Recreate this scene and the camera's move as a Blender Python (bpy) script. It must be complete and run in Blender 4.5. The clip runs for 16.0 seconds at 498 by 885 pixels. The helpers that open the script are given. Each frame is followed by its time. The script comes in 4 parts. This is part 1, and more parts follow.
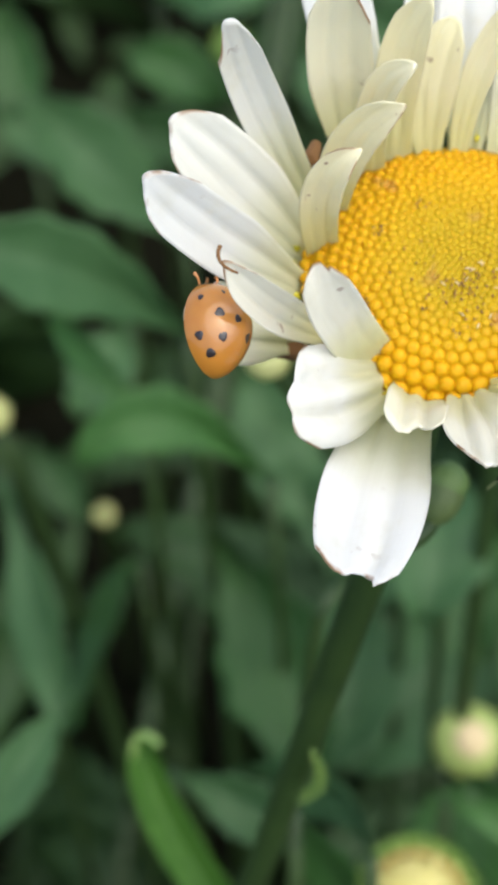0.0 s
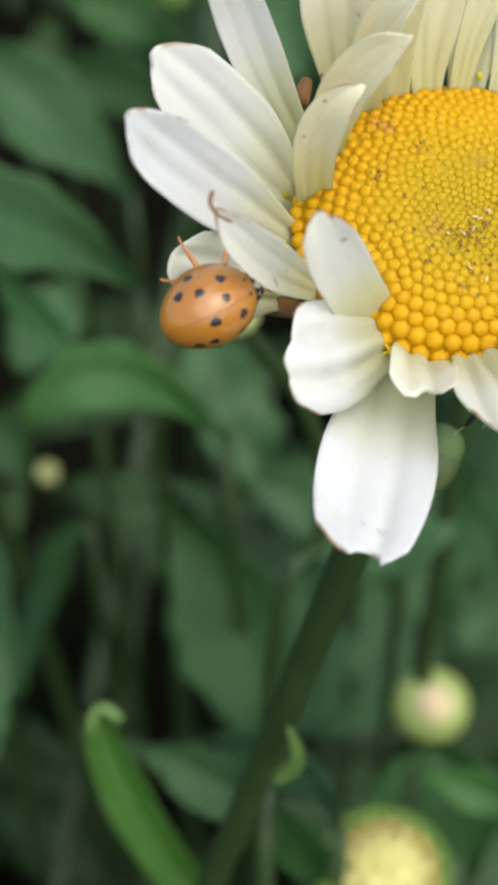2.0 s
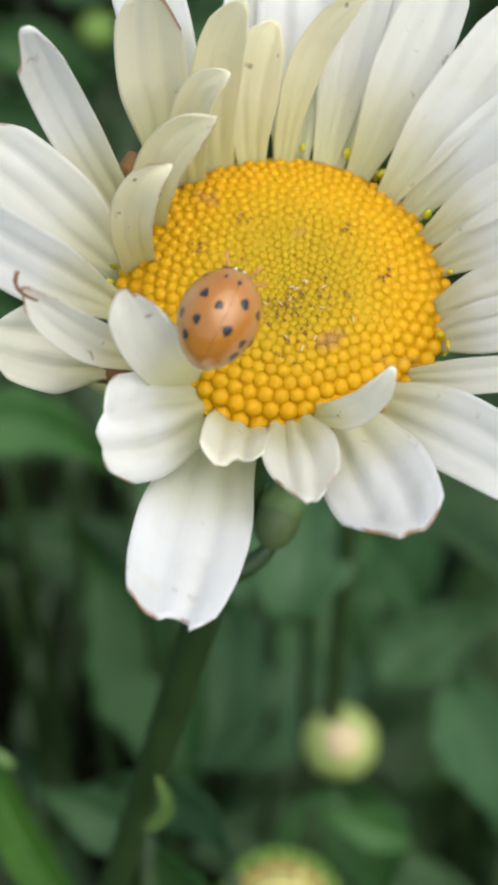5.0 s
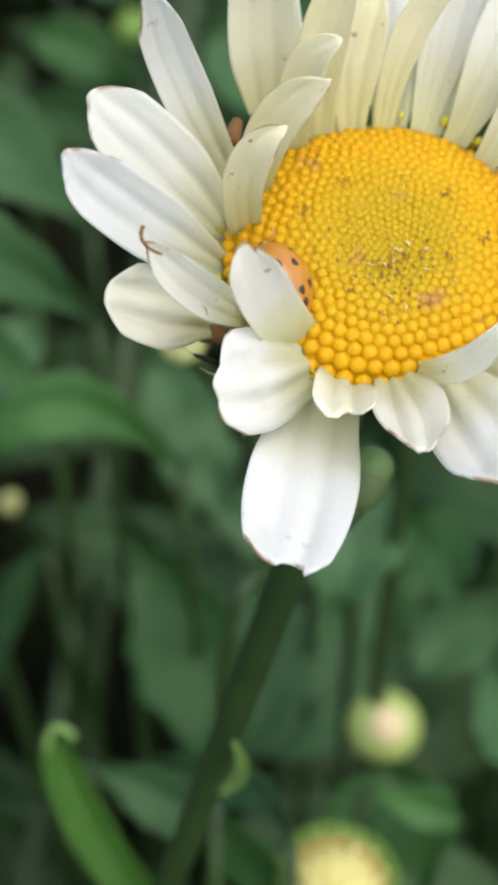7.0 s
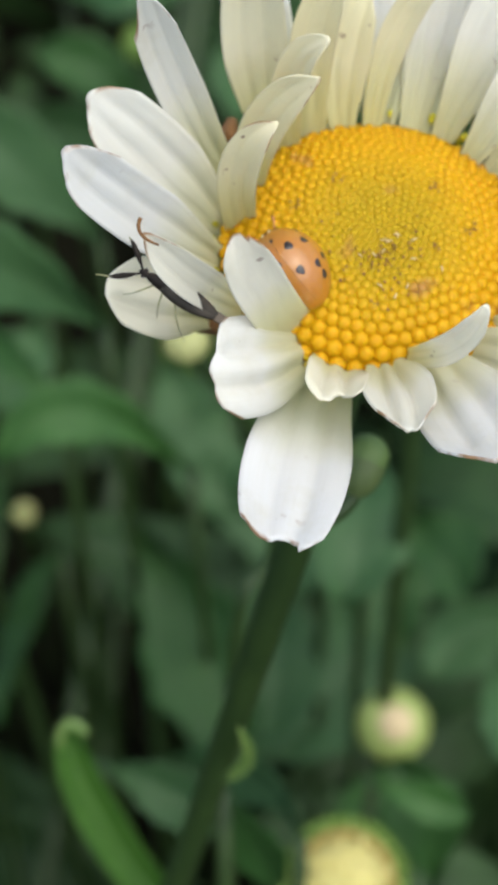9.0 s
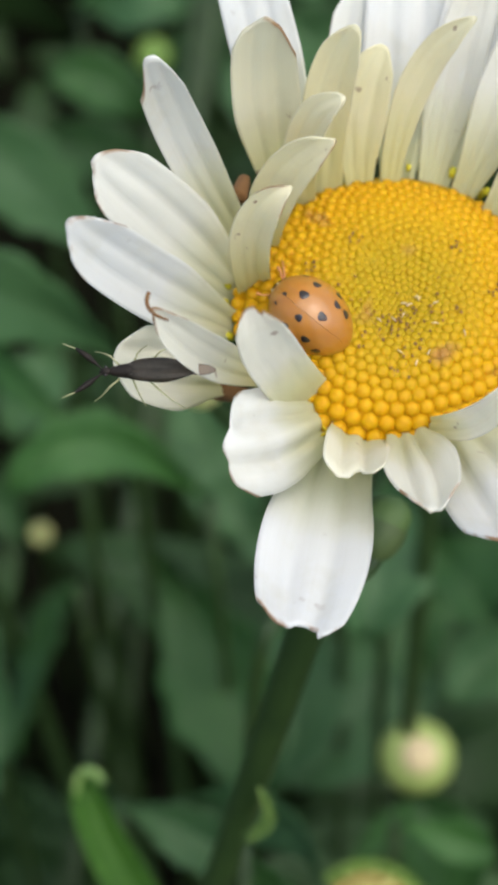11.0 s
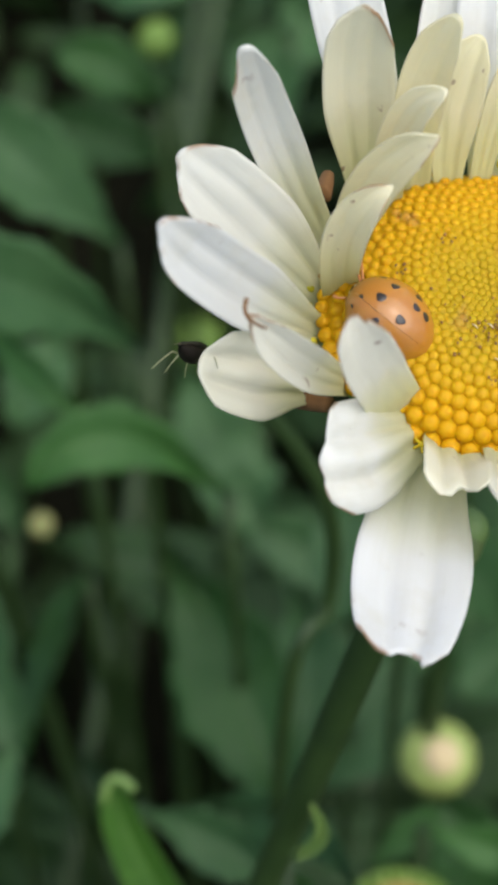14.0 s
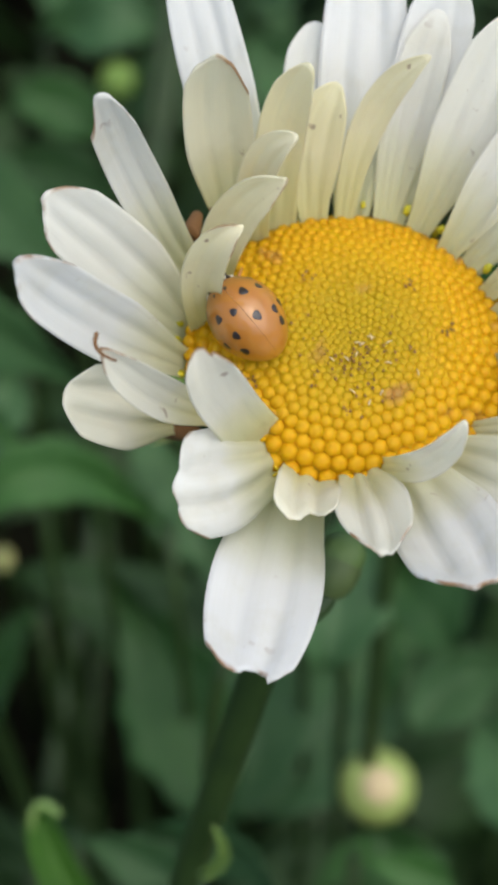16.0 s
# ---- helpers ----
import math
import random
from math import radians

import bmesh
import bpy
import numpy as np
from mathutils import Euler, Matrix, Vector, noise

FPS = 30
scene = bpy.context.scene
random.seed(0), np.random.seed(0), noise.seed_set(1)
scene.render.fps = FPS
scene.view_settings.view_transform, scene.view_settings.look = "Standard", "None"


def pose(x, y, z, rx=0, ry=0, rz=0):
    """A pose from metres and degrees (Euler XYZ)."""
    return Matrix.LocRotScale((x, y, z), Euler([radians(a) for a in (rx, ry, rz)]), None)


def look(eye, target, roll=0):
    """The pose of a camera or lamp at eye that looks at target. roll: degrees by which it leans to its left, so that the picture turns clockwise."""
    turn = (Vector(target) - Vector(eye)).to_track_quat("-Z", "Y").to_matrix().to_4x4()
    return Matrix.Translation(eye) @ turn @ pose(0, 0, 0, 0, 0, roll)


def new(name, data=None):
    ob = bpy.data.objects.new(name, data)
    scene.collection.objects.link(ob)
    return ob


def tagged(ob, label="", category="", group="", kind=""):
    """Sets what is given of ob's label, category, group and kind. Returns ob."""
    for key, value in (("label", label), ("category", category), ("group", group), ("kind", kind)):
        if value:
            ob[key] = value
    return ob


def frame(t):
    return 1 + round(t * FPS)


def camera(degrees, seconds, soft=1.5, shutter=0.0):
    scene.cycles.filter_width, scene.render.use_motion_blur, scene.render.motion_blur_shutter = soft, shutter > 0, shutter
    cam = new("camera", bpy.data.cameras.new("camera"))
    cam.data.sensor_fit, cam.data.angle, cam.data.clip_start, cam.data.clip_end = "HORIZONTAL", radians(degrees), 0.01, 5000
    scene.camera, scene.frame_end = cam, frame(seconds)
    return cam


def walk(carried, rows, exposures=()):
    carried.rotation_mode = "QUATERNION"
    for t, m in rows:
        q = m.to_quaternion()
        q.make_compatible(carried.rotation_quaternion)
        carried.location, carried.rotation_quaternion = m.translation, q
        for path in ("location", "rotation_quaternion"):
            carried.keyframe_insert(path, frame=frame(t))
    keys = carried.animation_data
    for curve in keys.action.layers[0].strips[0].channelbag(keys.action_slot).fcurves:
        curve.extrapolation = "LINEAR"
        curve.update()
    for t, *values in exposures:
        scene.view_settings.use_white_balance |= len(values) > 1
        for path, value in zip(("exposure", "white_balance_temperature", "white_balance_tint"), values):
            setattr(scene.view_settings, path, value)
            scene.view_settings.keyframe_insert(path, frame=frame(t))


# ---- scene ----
# ---- camera and its way ----
LENS = 16.0
cam = camera(LENS, 16.0, soft=3.8)
cam.data.dof.use_dof = True
cam.data.dof.focus_distance = 0.106
cam.data.dof.aperture_fstop = 64.0
PATH = [
    (0.0, pose(-0.00736, -0.08739, 0.49828, 42.556, 1.976, 2.571)),
    (0.5, pose(-0.00734, -0.08408, 0.49528, 41.966, 1.747, 2.151)),
    (1.0, pose(-0.01002, -0.07906, 0.49459, 41.441, 1.599, 1.434)),
    (1.5, pose(-0.01188, -0.07633, 0.49337, 41.022, 1.072, 1.116)),
    (2.0, pose(-0.01128, -0.08062, 0.49196, 40.973, 0.502, 0.893)),
    (2.5, pose(-0.01154, -0.08380, 0.49398, 41.254, 0.259, 0.367)),
    (3.0, pose(-0.00700, -0.08363, 0.49516, 41.599, 0.129, -0.162)),
    (3.5, pose(-0.00337, -0.08119, 0.49665, 41.887, 0.048, -0.420)),
    (4.0, pose(-0.00411, -0.08084, 0.49586, 41.971, 0.131, -0.415)),
    (4.2, pose(-0.00277, -0.08086, 0.49587, 41.924, 0.062, -0.399)),
    (6.3, pose(-0.00348, -0.08021, 0.49390, 41.718, 0.146, -0.447)),
    (6.5, pose(-0.00659, -0.08245, 0.49299, 41.766, 0.183, -0.330)),
    (7.0, pose(-0.00893, -0.08515, 0.49603, 42.000, -0.000, -0.000)),
    (7.5, pose(-0.00507, -0.08737, 0.49500, 42.208, 0.232, 0.024)),
    (8.0, pose(-0.00552, -0.08935, 0.49638, 42.413, 0.484, -0.033)),
    (8.5, pose(-0.00682, -0.08915, 0.49718, 42.516, 0.580, -0.164)),
    (9.0, pose(-0.00777, -0.08974, 0.49786, 42.599, 0.808, -0.162)),
    (9.2, pose(-0.00741, -0.08910, 0.49822, 42.611, 1.022, -0.232)),
    (11.3, pose(-0.00751, -0.08276, 0.49739, 42.376, 1.718, -0.270)),
    (11.5, pose(-0.00663, -0.08300, 0.49638, 42.289, 1.756, -0.360)),
    (12.0, pose(-0.00794, -0.08173, 0.49675, 42.157, 1.753, -0.219)),
    (12.5, pose(-0.01535, -0.08085, 0.49820, 42.389, 1.762, -0.294)),
    (13.0, pose(-0.01565, -0.07659, 0.49635, 42.270, 1.380, -0.279)),
    (13.5, pose(-0.01482, -0.07561, 0.49373, 42.082, 1.184, -0.305)),
    (14.0, pose(-0.01435, -0.07748, 0.49459, 41.878, 0.845, -0.513)),
    (14.5, pose(-0.01098, -0.08119, 0.49471, 42.200, 0.714, -0.546)),
    (15.0, pose(-0.00892, -0.08346, 0.49752, 42.450, 0.875, -0.614)),
    (15.5, pose(-0.00589, -0.08260, 0.49855, 42.812, 0.890, -0.574)),
    (16.0, pose(-0.00649, -0.08125, 0.49766, 43.101, 0.750, -0.726)),
]
EXPOSURES = [(0.0, 0.16, 6600, 5), (0.5, 0.06, 6600, 5), (1.0, -0.08, 6600, 5), (1.5, -0.04, 6600, 5), (2.0, 0.04, 6600, 5), (2.5, -0.08, 6600, 5), (3.0, 0.05, 6600, 5), (3.5, -0.28, 6600, 5), (4.0, -0.08, 6600, 5), (4.2, -0.08, 6600, 5), (6.5, 0.00, 6600, 5), (7.0, 0.09, 6600, 5), (9.0, -0.08, 6600, 5), (11.5, -0.10, 6600, 5), (12.5, -0.01, 6600, 5), (13.0, 0.04, 6600, 5), (14.0, -0.12, 6600, 5), (14.5, -0.09, 6600, 5), (16.0, -0.26, 6600, 5)]
walk(cam, PATH, EXPOSURES)

# ---- daylight: bright overcast, soft from above ----
world = bpy.data.worlds.new("overcast_sky")
scene.world = world
world.use_nodes = True
wn, wl = world.node_tree.nodes, world.node_tree.links
sky = wn.new("ShaderNodeTexSky")
sky.sky_type = "NISHITA"
sky.sun_disc = False
sky.sun_elevation = radians(62)
sky.sun_rotation = radians(145)
sky.air_density, sky.dust_density = 1.0, 3.0
wn["Background"].inputs["Strength"].default_value = 0.215
wl.new(sky.outputs[0], wn["Background"].inputs["Color"])
sun_data = bpy.data.lights.new("sun", "SUN")
sun_data.energy, sun_data.angle, sun_data.color = 2.6, radians(90), (1.0, 0.97, 0.92)
sun = new("sun", sun_data)
sun.matrix_world = look((0.42, -0.60, 1.78), (0, 0, 0.4))

CM = 0.01
HEAD = Vector((0.0, 0.0, 0.42))          # centre of the flower's disc
AXIS = Vector((0.05, -0.30, 0.95)).normalized()   # the way it faces
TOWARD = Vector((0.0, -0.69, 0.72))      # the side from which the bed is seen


# ---- materials ----
def mat(name):
    m = bpy.data.materials.new(name)
    m.use_nodes = True
    nt = m.node_tree
    return m, nt, nt.nodes["Principled BSDF"]


def node(nt, kind, **values):
    n = nt.nodes.new(kind)
    for key, value in values.items():
        n.inputs[key].default_value = value
    return n


def mixc(nt, fac, a, b, blend="MIX"):
    n = nt.nodes.new("ShaderNodeMix")
    n.data_type = "RGBA"
    n.blend_type = blend
    for i, v in ((0, fac), (6, a), (7, b)):
        if hasattr(v, "is_linked"):
            nt.links.new(v, n.inputs[i])
        else:
            n.inputs[i].default_value = v if i == 0 else (*v, 1.0)
    return n.outputs[2]


def ramp(nt, src, lo, hi, a=0.0, b=1.0):
    n = nt.nodes.new("ShaderNodeMapRange")
    n.clamp = True
    for i, v in ((1, lo), (2, hi), (3, a), (4, b)):
        n.inputs[i].default_value = v
    nt.links.new(src, n.inputs[0])
    return n.outputs[0]


def mathn(nt, op, a, b=0.0):
    n = nt.nodes.new("ShaderNodeMath")
    n.operation = op
    for i, v in ((0, a), (1, b)):
        if hasattr(v, "is_linked"):
            nt.links.new(v, n.inputs[i])
        else:
            n.inputs[i].default_value = v
    return n.outputs[0]


def noise_of(nt, scale, vec=None, stretch=(1, 1, 1), detail=3.0, rough=0.55):
    n = node(nt, "ShaderNodeTexNoise", Scale=scale, Detail=detail, Roughness=rough)
    if vec is None:
        vec = nt.nodes.new("ShaderNodeTexCoord").outputs["Object"]
    mp = nt.nodes.new("ShaderNodeMapping")
    mp.inputs["Scale"].default_value = stretch
    nt.links.new(vec, mp.inputs["Vector"])
    nt.links.new(mp.outputs[0], n.inputs["Vector"])
    return n.outputs["Fac"]


def attr(nt, name, out="Fac"):
    n = nt.nodes.new("ShaderNodeAttribute")
    n.attribute_name = name
    return n.outputs[out]


def bump(nt, bsdf, height, strength, dist):
    n = node(nt, "ShaderNodeBump", Strength=strength, Distance=dist)
    nt.links.new(height, n.inputs["Height"])
    nt.links.new(n.outputs[0], bsdf.inputs["Normal"])
    return n.outputs[0]


def thin(nt, bsdf, colour, share, normal=None):
    """Lets a share of the light through, as a petal or leaf does."""
    tr = nt.nodes.new("ShaderNodeBsdfTranslucent")
    nt.links.new(colour, tr.inputs["Color"])
    if normal is not None:
        nt.links.new(normal, tr.inputs["Normal"])
    mx = node(nt, "ShaderNodeMixShader", Fac=share)
    nt.links.new(bsdf.outputs[0], mx.inputs[1])
    nt.links.new(tr.outputs[0], mx.inputs[2])
    nt.links.new(mx.outputs[0], nt.nodes["Material Output"].inputs["Surface"])


def petal_material():
    m, nt, b = mat("petal")
    uv = nt.nodes.new("ShaderNodeUVMap").outputs[0]
    sep = nt.nodes.new("ShaderNodeSeparateXYZ")
    nt.links.new(uv, sep.inputs[0])
    u = sep.outputs[0]
    base = mixc(nt, attr(nt, "tone"), (0.885, 0.89, 0.90), (0.90, 0.86, 0.64))
    streak = noise_of(nt, 1.0, uv, (1.2, 26.0, 1.0), 4.0, 0.6)
    base = mixc(nt, ramp(nt, streak, 0.42, 0.74, 0.0, 0.12), base, (0.70, 0.70, 0.60))
    base = mixc(nt, ramp(nt, u, 0.10, 0.46, 0.66, 0.0), base, (0.68, 0.68, 0.28))
    blot = noise_of(nt, 260.0, None, (1, 1, 1), 4.0, 0.6)
    base = mixc(nt, ramp(nt, blot, 0.52, 0.72, 0.0, 0.22), base, (0.66, 0.62, 0.46))
    fleck = noise_of(nt, 900.0, None, (1, 1, 1), 2.0, 0.5)
    big = noise_of(nt, 170.0, None, (1, 1, 1), 1.0, 0.5)
    spot = mathn(nt, "MULTIPLY", ramp(nt, fleck, 0.67, 0.73), ramp(nt, big, 0.50, 0.58))
    base = mixc(nt, mathn(nt, "MULTIPLY", spot, ramp(nt, attr(nt, "tone"), 0.0, 0.7, 0.25, 0.75)), base, (0.22, 0.10, 0.06))
    edge = mathn(nt, "MULTIPLY", attr(nt, "chew"), ramp(nt, noise_of(nt, 420.0), 0.46, 0.58))
    base = mixc(nt, edge, base, (0.33, 0.17, 0.06))
    nt.links.new(base, b.inputs["Base Color"])
    b.inputs["Roughness"].default_value = 0.52
    b.inputs["Sheen Weight"].default_value = 0.12
    fine = noise_of(nt, 1.0, uv, (2.0, 60.0, 1.0), 3.0, 0.6)
    nrm = bump(nt, b, fine, 0.10, 0.0003)
    thin(nt, b, base, 0.46, nrm)
    return m


def leaf_material(name, dark, light, pale, share=0.18):
    m, nt, b = mat(name)
    uv = nt.nodes.new("ShaderNodeUVMap").outputs[0]
    sep = nt.nodes.new("ShaderNodeSeparateXYZ")
    nt.links.new(uv, sep.inputs[0])
    off = mathn(nt, "ABSOLUTE", mathn(nt, "SUBTRACT", sep.outputs[1], 0.5))
    base = mixc(nt, ramp(nt, noise_of(nt, 90.0, None, (1, 1, 1), 5.0, 0.6), 0.3, 0.7), dark, light)
    veins = noise_of(nt, 1.0, uv, (14.0, 3.0, 1.0), 3.0, 0.5)
    base = mixc(nt, ramp(nt, veins, 0.5, 0.7, 0.0, 0.3), base, pale)
    base = mixc(nt, ramp(nt, off, 0.0, 0.04, 0.45, 0.0), base, pale)
    rnd = nt.nodes.new("ShaderNodeObjectInfo").outputs["Random"]
    base = mixc(nt, ramp(nt, rnd, 0.0, 1.0, 0.0, 0.3), base, dark)
    isl = nt.nodes.new("ShaderNodeNewGeometry").outputs["Random Per Island"]
    base = mixc(nt, ramp(nt, isl, 0.0, 1.0, 0.0, 0.35), base, light)
    nt.links.new(base, b.inputs["Base Color"])
    b.inputs["Roughness"].default_value = 0.56
    b.inputs["Specular IOR Level"].default_value = 0.36
    nrm = bump(nt, b, noise_of(nt, 400.0, None, (1, 1, 1), 3.0, 0.6), 0.3, 0.0008)
    thin(nt, b, base, share, nrm)
    return m


def plain_material(name, a, bcol, scale, rough=0.5, coat=0.0, rel=0.2, dist=0.0003, share=0.0):
    m, nt, b = mat(name)
    base = mixc(nt, ramp(nt, noise_of(nt, scale, None, (1, 1, 1), 4.0, 0.6), 0.3, 0.7), a, bcol)
    rnd = nt.nodes.new("ShaderNodeObjectInfo").outputs["Random"]
    base = mixc(nt, ramp(nt, rnd, 0.0, 1.0, 0.0, 0.25), base, bcol)
    nt.links.new(base, b.inputs["Base Color"])
    b.inputs["Roughness"].default_value = rough
    b.inputs["Coat Weight"].default_value = coat
    b.inputs["Coat Roughness"].default_value = 0.12
    nrm = bump(nt, b, noise_of(nt, scale * 3.0, None, (1, 1, 1), 3.0, 0.6), rel, dist)
    if share:
        thin(nt, b, base, share, nrm)
    return m


def floret_material():
    m, nt, b = mat("disc_floret")
    pos = nt.nodes.new("ShaderNodeNewGeometry").outputs["Position"]
    d = nt.nodes.new("ShaderNodeVectorMath")
    d.operation = "DISTANCE"
    nt.links.new(pos, d.inputs[0])
    d.inputs[1].default_value = HEAD + AXIS * 0.2 * CM
    rad = d.outputs["Value"]
    base = mixc(nt, ramp(nt, rad, 0.0030, 0.0075), (0.315, 0.228, 0.003), (0.545, 0.285, 0.002))
    rnd = nt.nodes.new("ShaderNodeObjectInfo").outputs["Random"]
    base = mixc(nt, ramp(nt, rnd, 0.0, 1.0, 0.0, 0.35), base, (0.66, 0.37, 0.003))
    isl = nt.nodes.new("ShaderNodeNewGeometry").outputs["Random Per Island"]
    base = mixc(nt, ramp(nt, isl, 0.0, 1.0, 0.0, 0.25), base, (0.50, 0.30, 0.003))
    worn = noise_of(nt, 330.0, pos, (1, 1, 1), 2.0, 0.5)
    base = mixc(nt, ramp(nt, worn, 0.64, 0.76, 0.0, 0.75), base, (0.32, 0.15, 0.05))
    nt.links.new(base, b.inputs["Base Color"])
    b.inputs["Roughness"].default_value = 0.6
    b.inputs["Specular IOR Level"].default_value = 0.25
    b.inputs["Subsurface Weight"].default_value = 0.4
    b.inputs["Subsurface Scale"].default_value = 1.0
    b.inputs["Subsurface Radius"].default_value = (0.0006, 0.0004, 0.0001)
    bump(nt, b, noise_of(nt, 2500.0, pos, (1, 1, 1), 3.0, 0.6), 0.2, 0.0001)
    return m


PETAL = petal_material()
FLORET = floret_material()
LEAF = leaf_material("leaf", (0.015, 0.052, 0.011), (0.031, 0.095, 0.020), (0.055, 0.12, 0.04))
LEAF_YOUNG = leaf_material("young_leaf", (0.026, 0.092, 0.008), (0.064, 0.172, 0.018), (0.12, 0.24, 0.05), 0.22)
# grey-green, with some light and sky sheen put into the colour
LEAF_GREY = leaf_material("dull_leaf", (0.029, 0.083, 0.028), (0.057, 0.133, 0.046), (0.095, 0.17, 0.078))
LEAF_MID = leaf_material("mid_leaf", (0.022, 0.080, 0.014), (0.047, 0.135, 0.028), (0.08, 0.175, 0.05))
# stem green halved, so the flower's shade is put into its colour
STEM = plain_material("stem", (0.015, 0.036, 0.007), (0.027, 0.056, 0.011), 150.0, 0.55, 0.0, 0.3, 0.0004)
BRACT = plain_material("bract", (0.10, 0.20, 0.05), (0.20, 0.30, 0.08), 300.0, 0.6, 0.0, 0.3, 0.0004)
BRACT_DULL = plain_material("dull_bract", (0.06, 0.095, 0.025), (0.10, 0.14, 0.045), 300.0, 0.6, 0.0, 0.3, 0.0004)
BUD_TOP = plain_material("bud_top", (0.56, 0.40, 0.25), (0.60, 0.52, 0.28), 300.0, 0.6, 0.0, 0.3, 0.0004)
BUD_PALE = plain_material("bud_pale", (0.38, 0.40, 0.14), (0.48, 0.48, 0.20), 300.0, 0.6, 0.0, 0.3, 0.0004)
DRY = plain_material("withered_petal", (0.13, 0.060, 0.020), (0.22, 0.11, 0.040), 500.0, 0.9, 0.0, 0.4, 0.0003)


# ---- shaping helpers ----
def mesh_of(name, verts, faces, smooth=True, uv=None, attrs=None):
    me = bpy.data.meshes.new(name)
    me.from_pydata([tuple(v) for v in verts], [], faces)
    if smooth:
        me.polygons.foreach_set("use_smooth", [True] * len(me.polygons))
    if uv is not None:
        layer = me.uv_layers.new(name="UVMap")
        loops = np.empty(len(me.loops), dtype=np.int32)
        me.loops.foreach_get("vertex_index", loops)
        layer.data.foreach_set("uv", np.asarray(uv, dtype=np.float32)[loops].ravel())
    for key, values in (attrs or {}).items():
        a = me.attributes.new(key, "FLOAT", "POINT")
        a.data.foreach_set("value", np.asarray(values, dtype=np.float32))
    me.update()
    return me


def part(name, me, material, parent, label=""):
    if not me.materials:
        me.materials.append(material)
    ob = new(name, me)
    ob.parent = parent
    if label:
        ob["label"] = label
    return ob


def thing(name, at, label, category, group="", kind=""):
    ob = new(name)
    ob.location = at
    ob.empty_display_size = 0.01
    return tagged(ob, label, category, group, kind)


def bezier3(a, m, c, u):
    """The curve that leaves a, passes m half way and ends at c."""
    k = 2 * m - 0.5 * (a + c)
    return (1 - u) ** 2 * a + 2 * u * (1 - u) * k + u * u * c, (2 * (1 - u) * (k - a) + 2 * u * (c - k)).normalized()


def smooth_line(keys, n=8):
    """Points of a smooth line through the keys."""
    pts = []
    for i in range(len(keys) - 1):
        p0, p1, p2, p3 = keys[max(i - 1, 0)], keys[i], keys[i + 1], keys[min(i + 2, len(keys) - 1)]
        for k in range(n):
            t = k / n
            pts.append(0.5 * (2 * p1 + (p2 - p0) * t + (2 * p0 - 5 * p1 + 4 * p2 - p3) * t * t + (3 * p1 - p0 - 3 * p2 + p3) * t ** 3))
    return pts + [keys[-1]]


def tube_data(points, radii, segs=10, caps=True):
    verts, faces = [], []
    n = len(points)
    ref = Vector((0.3, -0.5, 0.8)).normalized()
    for i, p in enumerate(points):
        d = (points[min(i + 1, n - 1)] - points[max(i - 1, 0)]).normalized()
        s = d.cross(ref)
        if s.length < 1e-4:
            s = d.cross(Vector((1, 0, 0)))
        s.normalize()
        q = s.cross(d)
        for k in range(segs):
            a = 2 * math.pi * k / segs
            verts.append(p + radii[i] * (math.cos(a) * s + math.sin(a) * q))
    for i in range(n - 1):
        for k in range(segs):
            j = (k + 1) % segs
            faces.append((i * segs + k, i * segs + j, (i + 1) * segs + j, (i + 1) * segs + k))
    if caps:
        faces.append(tuple(range(segs))[::-1])
        faces.append(tuple(range((n - 1) * segs, n * segs)))
    return verts, faces


def tube(name, points, radii, segs=10):
    v, f = tube_data(points, radii, segs)
    return mesh_of(name, v, f)


def bent(a, m, c, r0, r1, n=14, segs=10, name="stem"):
    pts = [bezier3(a, m, c, i / (n - 1))[0] for i in range(n)]
    return tube(name, pts, [r0 + (r1 - r0) * i / (n - 1) for i in range(n)], segs)


def ball_data(centre, rx, ry, rz, axis=None, nu=14, nv=8, lo=-math.pi / 2, hi=math.pi / 2):
    verts, faces = [], []
    turn = Matrix.Identity(3) if axis is None else axis.to_track_quat("Z", "Y").to_matrix()
    for j in range(nv + 1):
        la = lo + (hi - lo) * j / nv
        for i in range(nu):
            lon = 2 * math.pi * i / nu
            verts.append(centre + turn @ Vector((rx * math.cos(la) * math.cos(lon), ry * math.cos(la) * math.sin(lon), rz * math.sin(la))))
    for j in range(nv):
        for i in range(nu):
            k = (i + 1) % nu
            faces.append((j * nu + i, j * nu + k, (j + 1) * nu + k, (j + 1) * nu + i))
    return verts, faces


def ball(name, centre, rx, ry, rz, axis=None, nu=14, nv=8, lo=-math.pi / 2, hi=math.pi / 2):
    v, f = ball_data(centre, rx, ry, rz, axis, nu, nv, lo, hi)
    return mesh_of(name, v, f)


